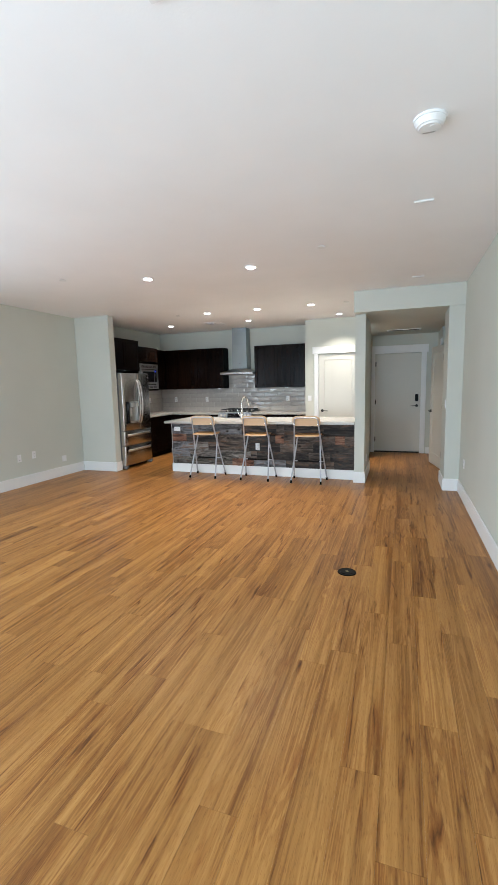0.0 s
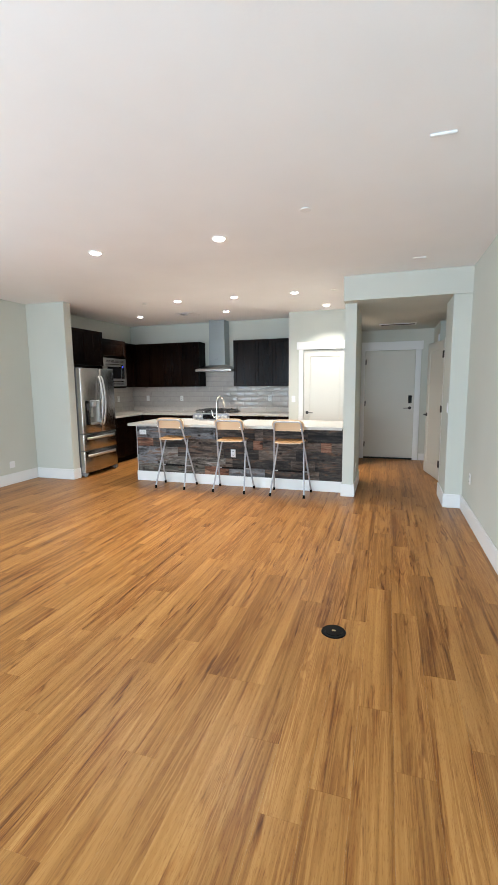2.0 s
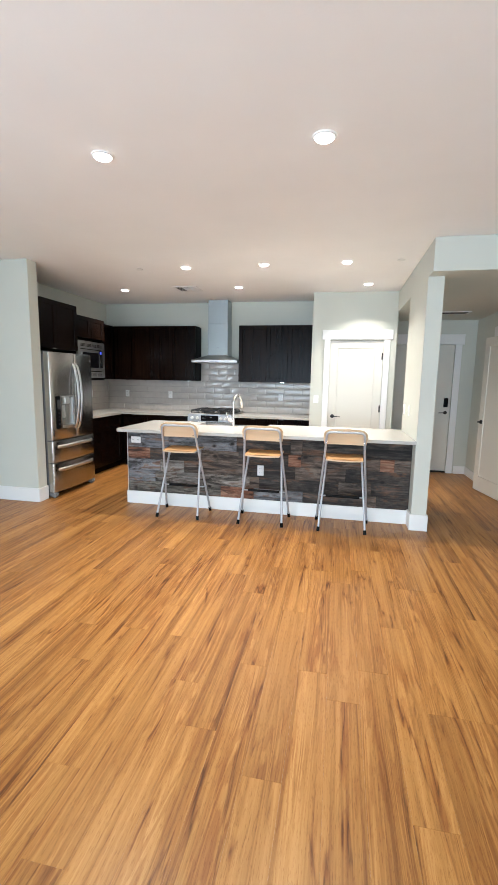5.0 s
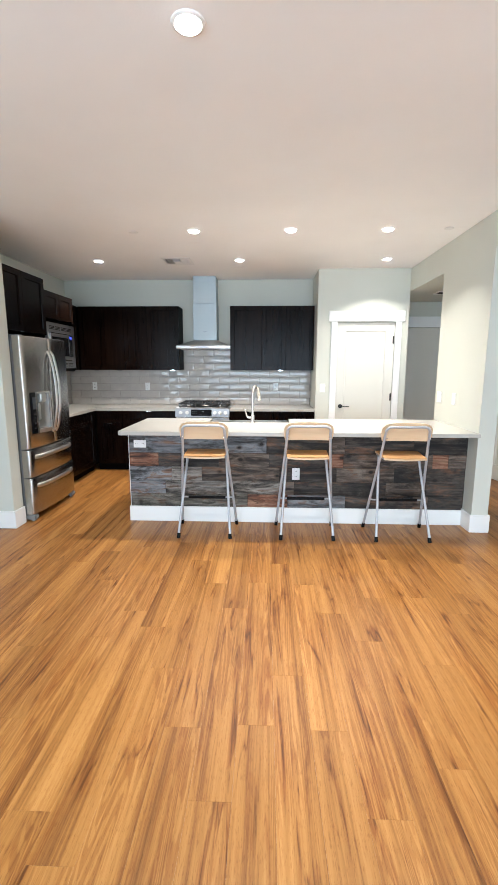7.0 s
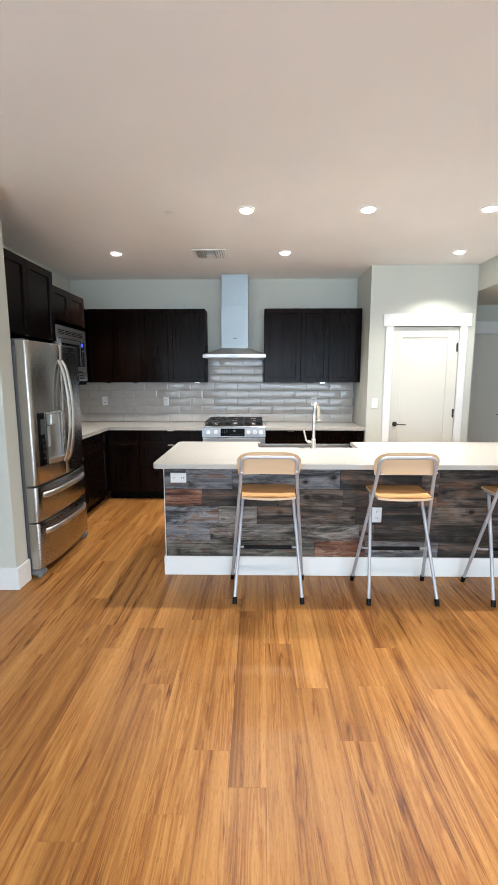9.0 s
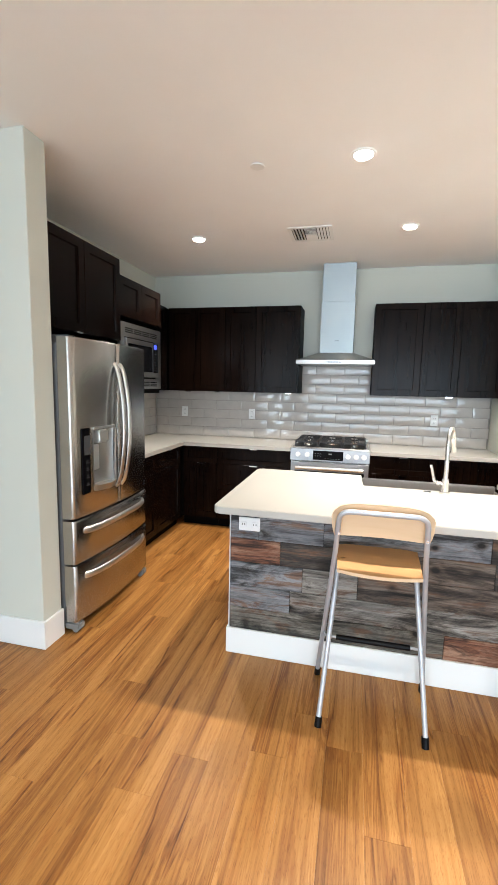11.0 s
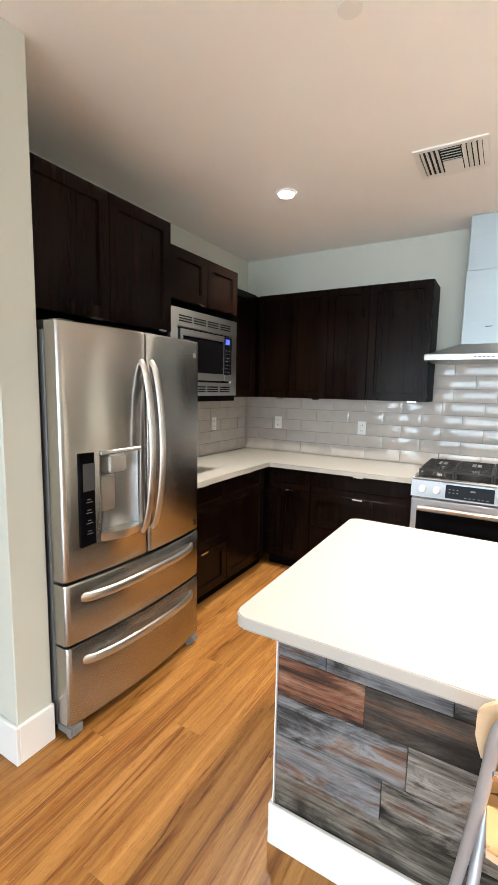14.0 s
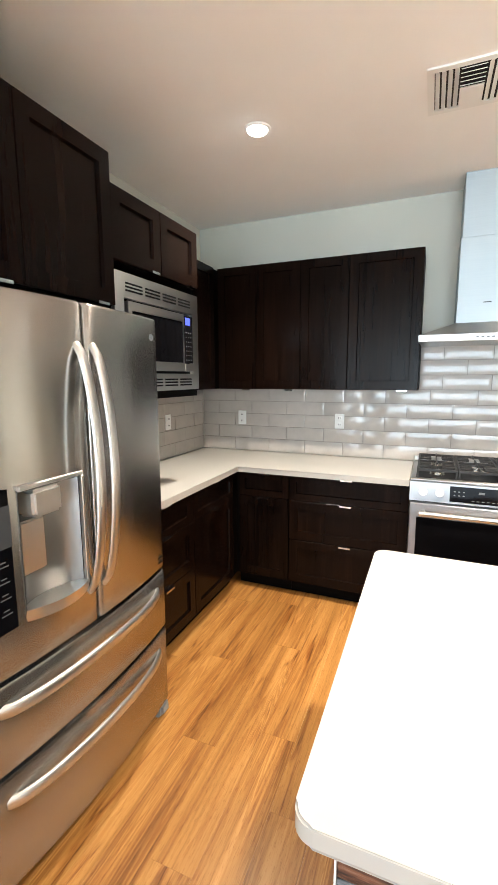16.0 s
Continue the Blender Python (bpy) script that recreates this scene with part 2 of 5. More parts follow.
M_ESPBODY = plain("espresso_carcass", (0.0020, 0.0012, 0.0009), 0.5)
M_ESPBODY.node_tree.nodes["Principled BSDF"].inputs["Specular IOR Level"].default_value = 0.05
M_QUARTZ = painted("white_quartz", (0.46, 0.445, 0.41), 0.20, 0.0, 0.012)
M_STEEL = brushed("brushed_steel", (0.47, 0.453, 0.425), 0.25, 0, 0.92, 0.2)
M_STEELH = brushed("brushed_steel_horizontal", (0.50, 0.485, 0.465), 0.31, 0, 0.8)
M_STEELY = brushed("brushed_steel_level", (0.62, 0.60, 0.57), 0.24, 1)
M_HOOD = brushed("hood_steel", (0.36, 0.40, 0.41), 0.42, 0, 0.8)
M_CHROME = plain("chrome", (0.80, 0.80, 0.80), 0.12, 1.0)
M_NICKEL = plain("brushed_nickel", (0.66, 0.645, 0.62), 0.26, 1.0)
M_ALU = plain("silver_paint", (0.46, 0.47, 0.50), 0.38, 0.35)
M_GREYBOX = plain("fridge_side_grey", (0.125, 0.13, 0.132), 0.45, 0.1)
M_BLACK = plain("black_plastic", (0.006, 0.006, 0.0065), 0.35)
M_BLACK.node_tree.nodes["Principled BSDF"].inputs["Specular IOR Level"].default_value = 0.09
M_IRON = plain("cast_iron", (0.018, 0.018, 0.019), 0.55)
M_GLASSB = plain("black_glass", (0.004, 0.004, 0.005), 0.06, 0.0, 0.0)
M_GLASSB.node_tree.nodes["Principled BSDF"].inputs["Specular IOR Level"].default_value = 0.04
M_MICRO = brushed("microwave_steel", (0.64, 0.63, 0.61), 0.32, 0, 0.7)
M_BRONZE = plain("black_bronze", (0.010, 0.009, 0.008), 0.5, 0.0)
# near-black that paints in the shade inside closet, vents and slots
M_SHADE = plain("interior_shade", (0.02, 0.02, 0.02), 0.9)
M_RANGE = brushed("range_panel_steel", (0.40, 0.415, 0.44), 0.42, 0, 0.4)
M_BIRCH = wood("birch_plywood", [(0.3, (0.58, 0.40, 0.24)), (0.5, (0.68, 0.50, 0.32)), (0.7, (0.74, 0.57, 0.39))], 0, 0.38, 0.8, 0.06, 0.03, coat=0.2)
# the same birch, deepened to paint in shade and warm reflection on the seat
M_BIRCH_SHADED = wood("birch_shaded", [(0.3, (0.42, 0.22, 0.08)), (0.5, (0.50, 0.28, 0.11)), (0.7, (0.56, 0.33, 0.14))], 0, 0.5, 0.8, 0.06, 0.03)
M_TILE = plain("glazed_tile", (0.50, 0.465, 0.43), 0.06, 0.0, 0.0)
M_TILE.node_tree.nodes["Principled BSDF"].inputs["Specular IOR Level"].default_value = 0.46
M_GROUT = painted("grout", (0.30, 0.285, 0.26), 0.85, 0.4, 0.05, 300)
M_LAMP = emitter("lamp_lens", (1.0, 0.93, 0.82), 14)
M_BLUE = emitter("blue_display", (0.05, 0.08, 0.70), 0.3)
M_TEXT = plain("panel_print", (0.12, 0.125, 0.13), 0.5)
M_SINK = brushed("sink_steel", (0.52, 0.50, 0.48), 0.30, 0)
M_CHROMEB = plain("satin_steel", (0.70, 0.69, 0.67), 0.36, 1.0)
M_BAY = plain("dispenser_grey", (0.27, 0.265, 0.255), 0.38, 0.9)
M_GREYGLASS = plain("grey_display", (0.06, 0.065, 0.07), 0.15)
M_GROUND = painted("bounce_ground", (0.45, 0.44, 0.42), 0.9, 0.5, 0.1, 30)
BOARD_TONES = {
    "g": barn("barn_grey", (0.030, 0.031, 0.034), (0.125, 0.130, 0.141), (0.235, 0.24, 0.25)),
    "l": barn("barn_light", (0.060, 0.054, 0.048), (0.19, 0.172, 0.152), (0.32, 0.30, 0.27)),
    "b": barn("barn_brown", (0.018, 0.013, 0.010), (0.075, 0.055, 0.042), (0.165, 0.132, 0.105)),
    "r": barn("barn_rust", (0.030, 0.013, 0.008), (0.165, 0.062, 0.030), (0.30, 0.175, 0.115)),
    "o": barn("barn_olive", (0.022, 0.020, 0.016), (0.100, 0.092, 0.076), (0.215, 0.20, 0.17)),
    "d": barn("barn_dark", (0.008, 0.0065, 0.0055), (0.030, 0.024, 0.020), (0.075, 0.062, 0.052)),
}

# ---- building blocks ----


def mesh_of(bm, name, smooth=False):
    me = bpy.data.meshes.new(name)
    bmesh.ops.recalc_face_normals(bm, faces=bm.faces)
    bm.to_mesh(me)
    bm.free()
    if smooth:
        for p in me.polygons:
            p.use_smooth = True
        me.set_sharp_from_angle(angle=radians(42))
    return me


def thing(name, x, y, z, label, category, group="", rz=0):
    ob = tagged(new(name), label, category, group)
    ob.matrix_world = pose(x, y, z, 0, 0, rz)
    return ob


def part(name, bm, mat, parent=None, label="", smooth=False, kind=""):
    ob = new(name, mesh_of(bm, name, smooth))
    ob.data.materials.append(mat)
    if parent:
        ob.parent = parent
    return tagged(ob, label, kind=kind)


def solid(name, bm, mat, label, category, kind="", smooth=False):
    """A thing or piece of the setting that is one mesh, in world coordinates."""
    ob = new(name, mesh_of(bm, name, smooth))
    ob.data.materials.append(mat)
    return tagged(ob, label, category, kind=kind)


def box(bm, x0, x1, y0, y1, z0, z1, bevel=0.0, seg=1):
    before = set(bm.verts)
    m = Matrix.Translation(((x0 + x1) / 2, (y0 + y1) / 2, (z0 + z1) / 2)) @ Matrix.Diagonal((abs(x1 - x0), abs(y1 - y0), abs(z1 - z0), 1))
    bmesh.ops.create_cube(bm, size=1.0, matrix=m)
    if bevel:
        fresh = [v for v in bm.verts if v not in before]
        edges = {e for v in fresh for e in v.link_edges}
        bmesh.ops.bevel(bm, geom=list(edges), offset=bevel, segments=seg, affect="EDGES", clamp_overlap=True)
    return bm


def boxes(*rows, bevel=0.0, seg=1):
    bm = bmesh.new()
    for r in rows:
        box(bm, *r, bevel=bevel, seg=seg)
    return bm


def ring_frame(bm, outer, inner, y0, y1):
    """A flat frame in one piece: outer and inner are x0, x1, z0, z1; it reaches from y0 to y1."""
    def corners(r, y):
        return [bm.verts.new(p) for p in ((r[0], y, r[2]), (r[1], y, r[2]), (r[1], y, r[3]), (r[0], y, r[3]))]
    a, b, c2, d = corners(outer, y0), corners(inner, y0), corners(outer, y1), corners(inner, y1)
    for i in range(4):
        j = (i + 1) % 4
        for q in ((a[i], a[j], b[j], b[i]), (c2[i], d[i], d[j], c2[j]), (a[i], c2[i], c2[j], a[j]), (b[i], b[j], d[j], d[i])):
            bm.faces.new(q)
    return bm


def recessed(bm, w, h, t, rails, depth, slope=0.003):
    """A panelled front in one piece: w along x, face at y = 0, body to y = t. rails: left, right, bottom, top."""
    lo, ro, bo, to = rails
    def rect(x0, x1, z0, z1, y):
        return [bm.verts.new(p) for p in ((x0, y, z0), (x1, y, z0), (x1, y, z1), (x0, y, z1))]
    e = 0.0013
    loops = [rect(0, w, 0, h, t), rect(0, w, 0, h, e), rect(e, w - e, e, h - e, 0.0), rect(lo, w - ro, bo, h - to, 0.0),
             rect(lo + slope, w - ro - slope, bo + slope, h - to - slope, depth)]
    for a, b in zip(loops, loops[1:]):
        for i in range(4):
            j = (i + 1) % 4
            bm.faces.new((a[i], a[j], b[j], b[i]))
    bm.faces.new(loops[0][::-1])
    bm.faces.new(loops[-1])
    return bm


def cyl(bm, p, q, r, seg=20, r2=None, caps=True):
    p, q = Vector(p), Vector(q)
    d = q - p
    m = Matrix.Translation((p + q) / 2) @ d.to_track_quat("Z", "Y").to_matrix().to_4x4()
    bmesh.ops.create_cone(bm, cap_ends=caps, segments=seg, radius1=r, radius2=r if r2 is None else r2, depth=d.length, matrix=m)
    return bm


def arc(points, radius, steps=6):
    """A polyline with its inner corners rounded."""
    pts = [Vector(p) for p in points]
    out = [pts[0]]
    for a, b, c in zip(pts, pts[1:], pts[2:]):
        u, w = (a - b).normalized(), (c - b).normalized()
        k = min(radius, (a - b).length * 0.45, (c - b).length * 0.45)
        s, e = b + u * k, b + w * k
        for i in range(steps + 1):
            t = i / steps
            out.append(s * (1 - t) ** 2 + b * 2 * t * (1 - t) + e * t * t)
    out.append(pts[-1])
    return out


def tube(bm, points, r, seg=10, flat=1.0):
    """A tube swept along points; flat squeezes it along its second axis."""
    pts = [Vector(p) for p in points]
    rings, up = [], None
    for i, p in enumerate(pts):
        d = (pts[min(i + 1, len(pts) - 1)] - pts[max(i - 1, 0)]).normalized()
        if up is None:
            up = Vector((1, 0, 0)) if abs(d.x) < 0.9 else Vector((0, 1, 0))
        side = d.cross(up).normalized()
        up = side.cross(d).normalized()
        rings.append([bm.verts.new(p + (up * math.cos(a) + side * math.sin(a) * flat) * r) for a in (2 * math.pi * k / seg for k in range(seg))])
    for a, b in zip(rings, rings[1:]):
        for k in range(seg):
            bm.faces.new((a[k], a[(k + 1) % seg], b[(k + 1) % seg], b[k]))
    bm.faces.new(rings[0][::-1])
    bm.faces.new(rings[-1])
    return bm


def prism(bm, outline, z0, z1):
    """A flat plate with that outline in x and y."""
    lo = [bm.verts.new((x, y, z0)) for x, y in outline]
    hi = [bm.verts.new((x, y, z1)) for x, y in outline]
    k = len(outline)
    bm.faces.new(lo[::-1])
    bm.faces.new(hi)
    for i in range(k):
        bm.faces.new((lo[i], lo[(i + 1) % k], hi[(i + 1) % k], hi[i]))
    return bm


# ---- structure ----
# unseen ground plane, added so that sunlight bounces up to the ceiling
solid("ground", boxes((-60, 60, -60, 60, -0.30, -0.16)), M_GROUND, "unseen pale ground added outside to bounce sunlight in", "ground", "structure")
floor = solid("floor", boxes((-5.6, 1.9, -2.15, 10.4, -0.15, -0.009)), M_UNDER, "warm oak-look vinyl plank floor", "floor", "structure")
solid("ceiling", boxes((-5.6, 1.05, -2.15, 9.6, CEIL, CEIL + 0.15)), M_CEIL, "smooth white painted ceiling", "ceiling", "structure")
solid("wall_west", boxes((-5.60, -5.42, -2.15, 0.1, -0.15, CEIL), (-5.60, -5.42, 2.4, 9.6, -0.15, CEIL), (-5.60, -5.42, 0.1, 2.4, -0.15, 0.5), (-5.60, -5.42, 0.1, 2.4, 2.3, CEIL)), M_WALL, "pale sage-grey painted wall", "wall", "structure")
solid("wall_nib", boxes((-5.42, -4.702, 6.516, 6.672, -0.009, CEIL), bevel=0.004), M_WALL, "pale sage-grey stub wall beside the refrigerator", "wall", "structure")
solid("wall_north", boxes((-5.42, -1.70, 9.45, 9.60, -0.009, CEIL)), M_WALL, "pale sage-grey kitchen wall", "wall", "structure")
# pantry wall, with the door opening through it
PX0, PX1, PTOP = -1.435, -0.665, 2.085
solid("wall_pantry", boxes((-1.70, PX0, 8.76, 8.88, -0.009, CEIL), (PX1, -0.50, 8.76, 8.88, -0.009, CEIL), (PX0, PX1, 8.76, 8.88, PTOP, CEIL),
                           (-1.70, -1.58, 8.88, 9.60, -0.009, CEIL), (-1.58, -0.50, 9.48, 9.60, -0.009, CEIL)), M_WALL, "pale sage-grey pantry wall with a closed door", "wall", "structure")
SOF = 2.467
solid("wall_partition", boxes((-0.505, -0.36, 6.60, 7.65, -0.009, SOF), (-0.60, -0.475, 8.88, 9.7, -0.009, SOF)), M_WALL, "pale sage-grey partition wall at the end of the island", "wall", "structure")
solid("ceiling_hall", boxes((-0.505, 1.05, 6.385, 10.4, SOF, CEIL - 0.003)), M_WALL, "lowered soffit over the entry hall", "ceiling", "structure")
solid("wall_east", boxes((0.905, 1.05, -2.15, 6.40, -0.15, CEIL)), M_WALL, "pale sage-grey living room wall", "wall", "structure")
solid("wall_hall", boxes((0.715, 1.05, 6.40, 7.02, -0.009, SOF), bevel=0.004), M_WALL, "pale sage-grey wall at the hall corner", "wall", "structure")
DY0, DY1 = 7.86, 8.70
solid("wall_closet", boxes((0.82, 0.94, 7.02, DY0, -0.009, SOF), (0.82, 0.94, DY1, 9.7, -0.009, SOF)), M_WALL, "pale green hall wall with a closet opening", "wall", "structure")
# closet walls coloured near-black in place of the shade in there
solid("closet_interior", boxes((0.94, 1.75, 7.70, 7.78, -0.009, SOF), (0.94, 1.75, 8.85, 8.93, -0.009, SOF), (1.75, 1.85, 7.70, 8.93, -0.009, SOF), (1.05, 1.85, 7.70, 8.93, SOF, SOF + 0.1)), M_SHADE, "closet interior with its shade painted near-black", "wall", "structure")
EX0, EX1, ETOP, EY = -0.40, 0.52, 2.09, 9.70
solid("wall_entry", boxes((-0.60, EX0, EY, EY + 0.14, -0.009, SOF), (EX1, 0.94, EY, EY + 0.14, -0.009, SOF), (EX0, EX1, EY, EY + 0.14, ETOP, SOF)), M_WALL, "pale green wall around the entry door", "wall", "structure")
# living room end, behind the start of the walk: wide patio opening
solid("wall_south", boxes((-5.42, -4.8, -2.15, -2.0, -0.15, CEIL), (0.4, 0.905, -2.15, -2.0, -0.15, CEIL), (-4.8, 0.4, -2.15, -2.0, 2.42, CEIL)), M_WALL, "pale sage-grey wall with a wide glazed opening", "wall", "structure")


def baseboard(name, rows):
    solid(name, boxes(*rows, bevel=0.003), M_TRIM, "white painted flat baseboard", "baseboard", "structure")


BH = 0.165
baseboard("baseboard_west", [(-5.42, -5.404, -2.0, 6.50, 0, BH)])
baseboard("baseboard_nib", [(-5.404, -4.686, 6.50, 6.516, 0, BH), (-4.702, -4.686, 6.516, 6.672, 0, BH)])
baseboard("baseboard_island", [(-3.70, -0.521, 6.766, 6.781, 0, 0.15), (-3.70, -3.685, 6.781, 7.55, 0, 0.15)])
baseboard("baseboard_post", [(-0.521, -0.344, 6.584, 6.60, 0, BH), (-0.521, -0.505, 6.60, 6.781, 0, BH), (-0.36, -0.344, 6.60, 7.65, 0, BH)])
baseboard("baseboard_east", [(0.889, 0.905, -2.0, 6.384, 0, BH), (0.699, 0.905, 6.384, 6.40, 0, BH), (0.699, 0.715, 6.40, 7.02, 0, BH)])
baseboard("baseboard_hall", [(0.804, 0.82, 7.02, 7.75, 0, 0.13), (0.804, 0.82, 8.81, 9.684, 0, 0.13), (0.63, 0.82, 9.684, 9.7, 0, 0.13)])

# ---- doors, windows ----


def casing(name, rows, label="white painted flat door casing with a wider head"):
    solid(name, boxes(*rows, bevel=0.003), M_TRIM, label, "trim", "structure")


def panel_leaf(bm, w, h, t=0.04, stile=0.115, depth=0.010):
    """A one-panel door leaf: w along x, its face at y = 0, body behind it."""
    return recessed(bm, w, h, t, (stile, stile, stile * 1.7, stile), depth, 0.006)


def hinge(z, x, parent, y=-0.008):
    bm = boxes((x - 0.010, x + 0.010, y, 0.002, z - 0.045, z + 0.045), bevel=0.002)
    cyl(bm, (x, y, z - 0.052), (x, y, z + 0.052), 0.008, 10)
    part("hinge", bm, M_BRONZE, parent, "black metal hinge")


def lever(x, z, parent, way=1, rose=0.028):
    bm = cyl(bmesh.new(), (x, 0, z), (x, -0.012, z), rose, 20)
    cyl(bm, (x, -0.01, z), (x, -0.05, z), 0.010, 12)
    tube(bm, arc([(x, -0.05, z), (x + way * 0.03, -0.055, z), (x + way * 0.115, -0.05, z - 0.004)], 0.02), 0.009, 10, 0.7)
    part("door_handle", bm, M_BRONZE, parent, "black lever handle", True)


pantry = tagged(new("door_1"), "closed white one-panel pantry door with black lever", "door", kind="structure")
pantry.matrix_world = pose(PX0 + 0.006, 8.775, 0.008)
PW = PX1 - PX0 - 0.012
part("leaf", panel_leaf(bmesh.new(), PW, PTOP - 0.016), M_DOOR, pantry)
for hz in (0.26, 1.08, 1.84):
    hinge(hz, PW - 0.012, pantry)
lever(0.07, 0.95, pantry)
casing("door_trim_pantry", [(-1.515, PX0 + 0.004, 8.742, 8.76, 0, PTOP), (PX1 - 0.004, -0.585, 8.742, 8.76, 0, PTOP), (-1.55, -0.55, 8.736, 8.76, PTOP, 2.222)])

entry = tagged(new("door_2"), "closed flush off-white entry door with black keypad lock", "door", kind="structure")
entry.matrix_world = pose(EX0 + 0.005, EY + 0.03, 0.03)
EW = EX1 - EX0 - 0.01
part("leaf", boxes((0, EW, 0, 0.045, 0, ETOP - 0.035), bevel=0.002), M_DOOR, entry)
for hz in (0.25, 1.05, 1.85):
    hinge(hz, 0.012, entry)
lever(EW - 0.07, 0.97, entry, -1)
part("keypad", boxes((EW - 0.105, EW - 0.04, -0.025, 0, 1.06, 1.21), bevel=0.006, seg=2), M_BLACK, entry, "black electronic keypad")
part("threshold", boxes((0, EW, -0.02, 0.05, -0.028, -0.004), bevel=0.003), M_BRONZE, entry, "dark metal threshold")
casing("door_trim_entry", [(EX0 - 0.07, EX0 + 0.004, EY - 0.018, EY, 0, ETOP), (EX1 - 0.004, 0.615, EY - 0.018, EY, 0, ETOP), (EX0 - 0.07, 0.645, EY - 0.024, EY, ETOP, 2.25)])

closet = tagged(new("door_3"), "white one-panel closet door standing open into the hall", "door", kind="structure")
closet.matrix_world = pose(0.795, DY0 + 0.005, 0.010, 0, 0, -79.5)
CW = 0.80
leaf = panel_leaf(bmesh.new(), CW, 2.085)
bmesh.ops.translate(leaf, verts=leaf.verts, vec=(-CW, 0, 0))
part("leaf", leaf, M_DOOR, closet)
for hz in (0.25, 1.08, 1.88):
    bm = boxes((-0.035, 0.035, -0.006, 0.0, hz - 0.05, hz + 0.05), bevel=0.002)
    cyl(bm, (0, -0.006, hz - 0.052), (0, -0.006, hz + 0.052), 0.008, 10)
    part("hinge", bm, M_BRONZE, closet, "black metal hinge")
lever(-CW + 0.07, 0.95, closet, 1)
casing("door_trim_closet", [(0.802, 0.82, DY0 - 0.10, DY0, 0, 2.13), (0.802, 0.82, DY1, DY1 + 0.10, 0, 2.13), (0.796, 0.82, DY1, DY1 + 0.12, 2.13, 2.26)])


def window(name, along, x, y, w, z0, z1, panes, label):
    """A glazed opening: a white frame and clear panes. along: the axis that the width runs along."""
    ob = tagged(new(name), label, "window", kind="structure")
    ob.matrix_world = pose(x, y, z0, 0, 0, 0 if along == "x" else 90)
    h, f = z1 - z0, 0.06
    rows = [(0, w, -0.03, 0.03, 0, f), (0, w, -0.03, 0.03, h - f, h)]
    rows += [(k * (w - f) / panes, k * (w - f) / panes + f, -0.03, 0.03, f, h - f) for k in range(panes + 1)]
    part("window_frame", boxes(*rows, bevel=0.003), M_TRIM, ob)
    for k in range(panes):
        a = k * (w - f) / panes + f
        g = part("pane", boxes((a, a + (w - f) / panes - f, -0.004, 0.004, f, h - f)), M_PANE, ob)
        g.visible_shadow = False


M_PANE, pn, pl, pb = material("window_glass")
pb.inputs["Transmission Weight"].default_value, pb.inputs["Roughness"].default_value, pb.inputs["IOR"].default_value = 1.0, 0.0, 1.45
window("window_1", "x", -4.8, -2.08, 5.2, -0.005, 2.42, 4, "wide white-framed glass patio door")
# side window is an unseen addition, an opening for the west fill lamp
window("window_2", "y", -5.51, 0.1, 2.30, 0.5, 2.3, 2, "unseen white-framed side window, added for fill light")

# ---- small wall fittings ----


def wall_plate(name, m, kind_of, label, w=0.072, h=0.116):
    """A white plate; its face looks along -y of m."""
    ob = tagged(new(name), label, "outlet" if kind_of == "outlet" else "switch")
    ob.matrix_world = m
    part("plate", boxes((-w / 2, w / 2, -0.007, 0, -h / 2, h / 2), bevel=0.002), M_PLASTIC, ob)
    if kind_of == "outlet":
        for s in (-1, 1):
            o = (s * w * 0.27, 0) if w > h else (0, s * h * 0.22)
            sock = part("socket", boxes((o[0] - 0.016, o[0] + 0.016, -0.010, -0.006, o[1] - 0.014, o[1] + 0.014), bevel=0.003), M_PLASTIC, ob)
            part("slot", boxes((o[0] - 0.008, o[0] - 0.005, -0.0115, -0.0095, o[1] - 0.005, o[1] + 0.006), (o[0] + 0.005, o[0] + 0.008, -0.0115, -0.0095, o[1] - 0.005, o[1] + 0.006)), M_BLACK, sock)
    elif kind_of == "switch":
        k = max(1, round(w / 0.06))
        for i in range(k):
            c = (i - (k - 1) / 2) * 0.046
            part("rocker", boxes((c - 0.016, c + 0.016, -0.011, -0.006, -0.033, 0.033), bevel=0.003), M_PLASTIC, ob)
    return ob


TILEFACE = 9.45 - 0.019
wall_plate("wall_outlet", pose(-5.03, TILEFACE, 1.195), "outlet", "white duplex outlet on the tiled backsplash")
wall_plate("wall_outlet", pose(-4.205, TILEFACE, 1.19), "outlet", "white duplex outlet on the tiled backsplash")
wall_plate("wall_outlet", pose(-2.235, TILEFACE, 1.19), "outlet", "white duplex outlet on the tiled backsplash")
wall_plate("wall_outlet", pose(-5.42 + 0.019, 8.85, 1.195, 0, 0, 90), "outlet", "white duplex outlet on the side backsplash")
wall_plate("wall_outlet", pose(-3.578, 6.781, 0.764), "outlet", "white horizontal outlet at the island's end", 0.118, 0.074)
wall_plate("wall_outlet", pose(-2.09, 6.781, 0.484), "outlet", "white duplex outlet on the reclaimed boards")
wall_plate("wall_outlet", pose(-5.42, 5.08, 0.45, 0, 0, 90), "outlet", "white duplex outlet low on the wall")
wall_plate("wall_outlet", pose(-5.42, 5.365, 0.465, 0, 0, 90), "outlet", "white duplex outlet low on the wall")
wall_plate("wall_plate", pose(-5.42, 6.02, 0.30, 0, 0, 90), "blank", "round pale cover low on the wall", 0.10, 0.10)
wall_plate("wall_outlet", pose(0.905, 5.93, 0.455, 0, 0, -90), "outlet", "white duplex outlet low on the wall")
wall_plate("light_switch", pose(0.715, 6.47, 1.185, 0, 0, -90), "switch", "white rocker switch at the hall corner")
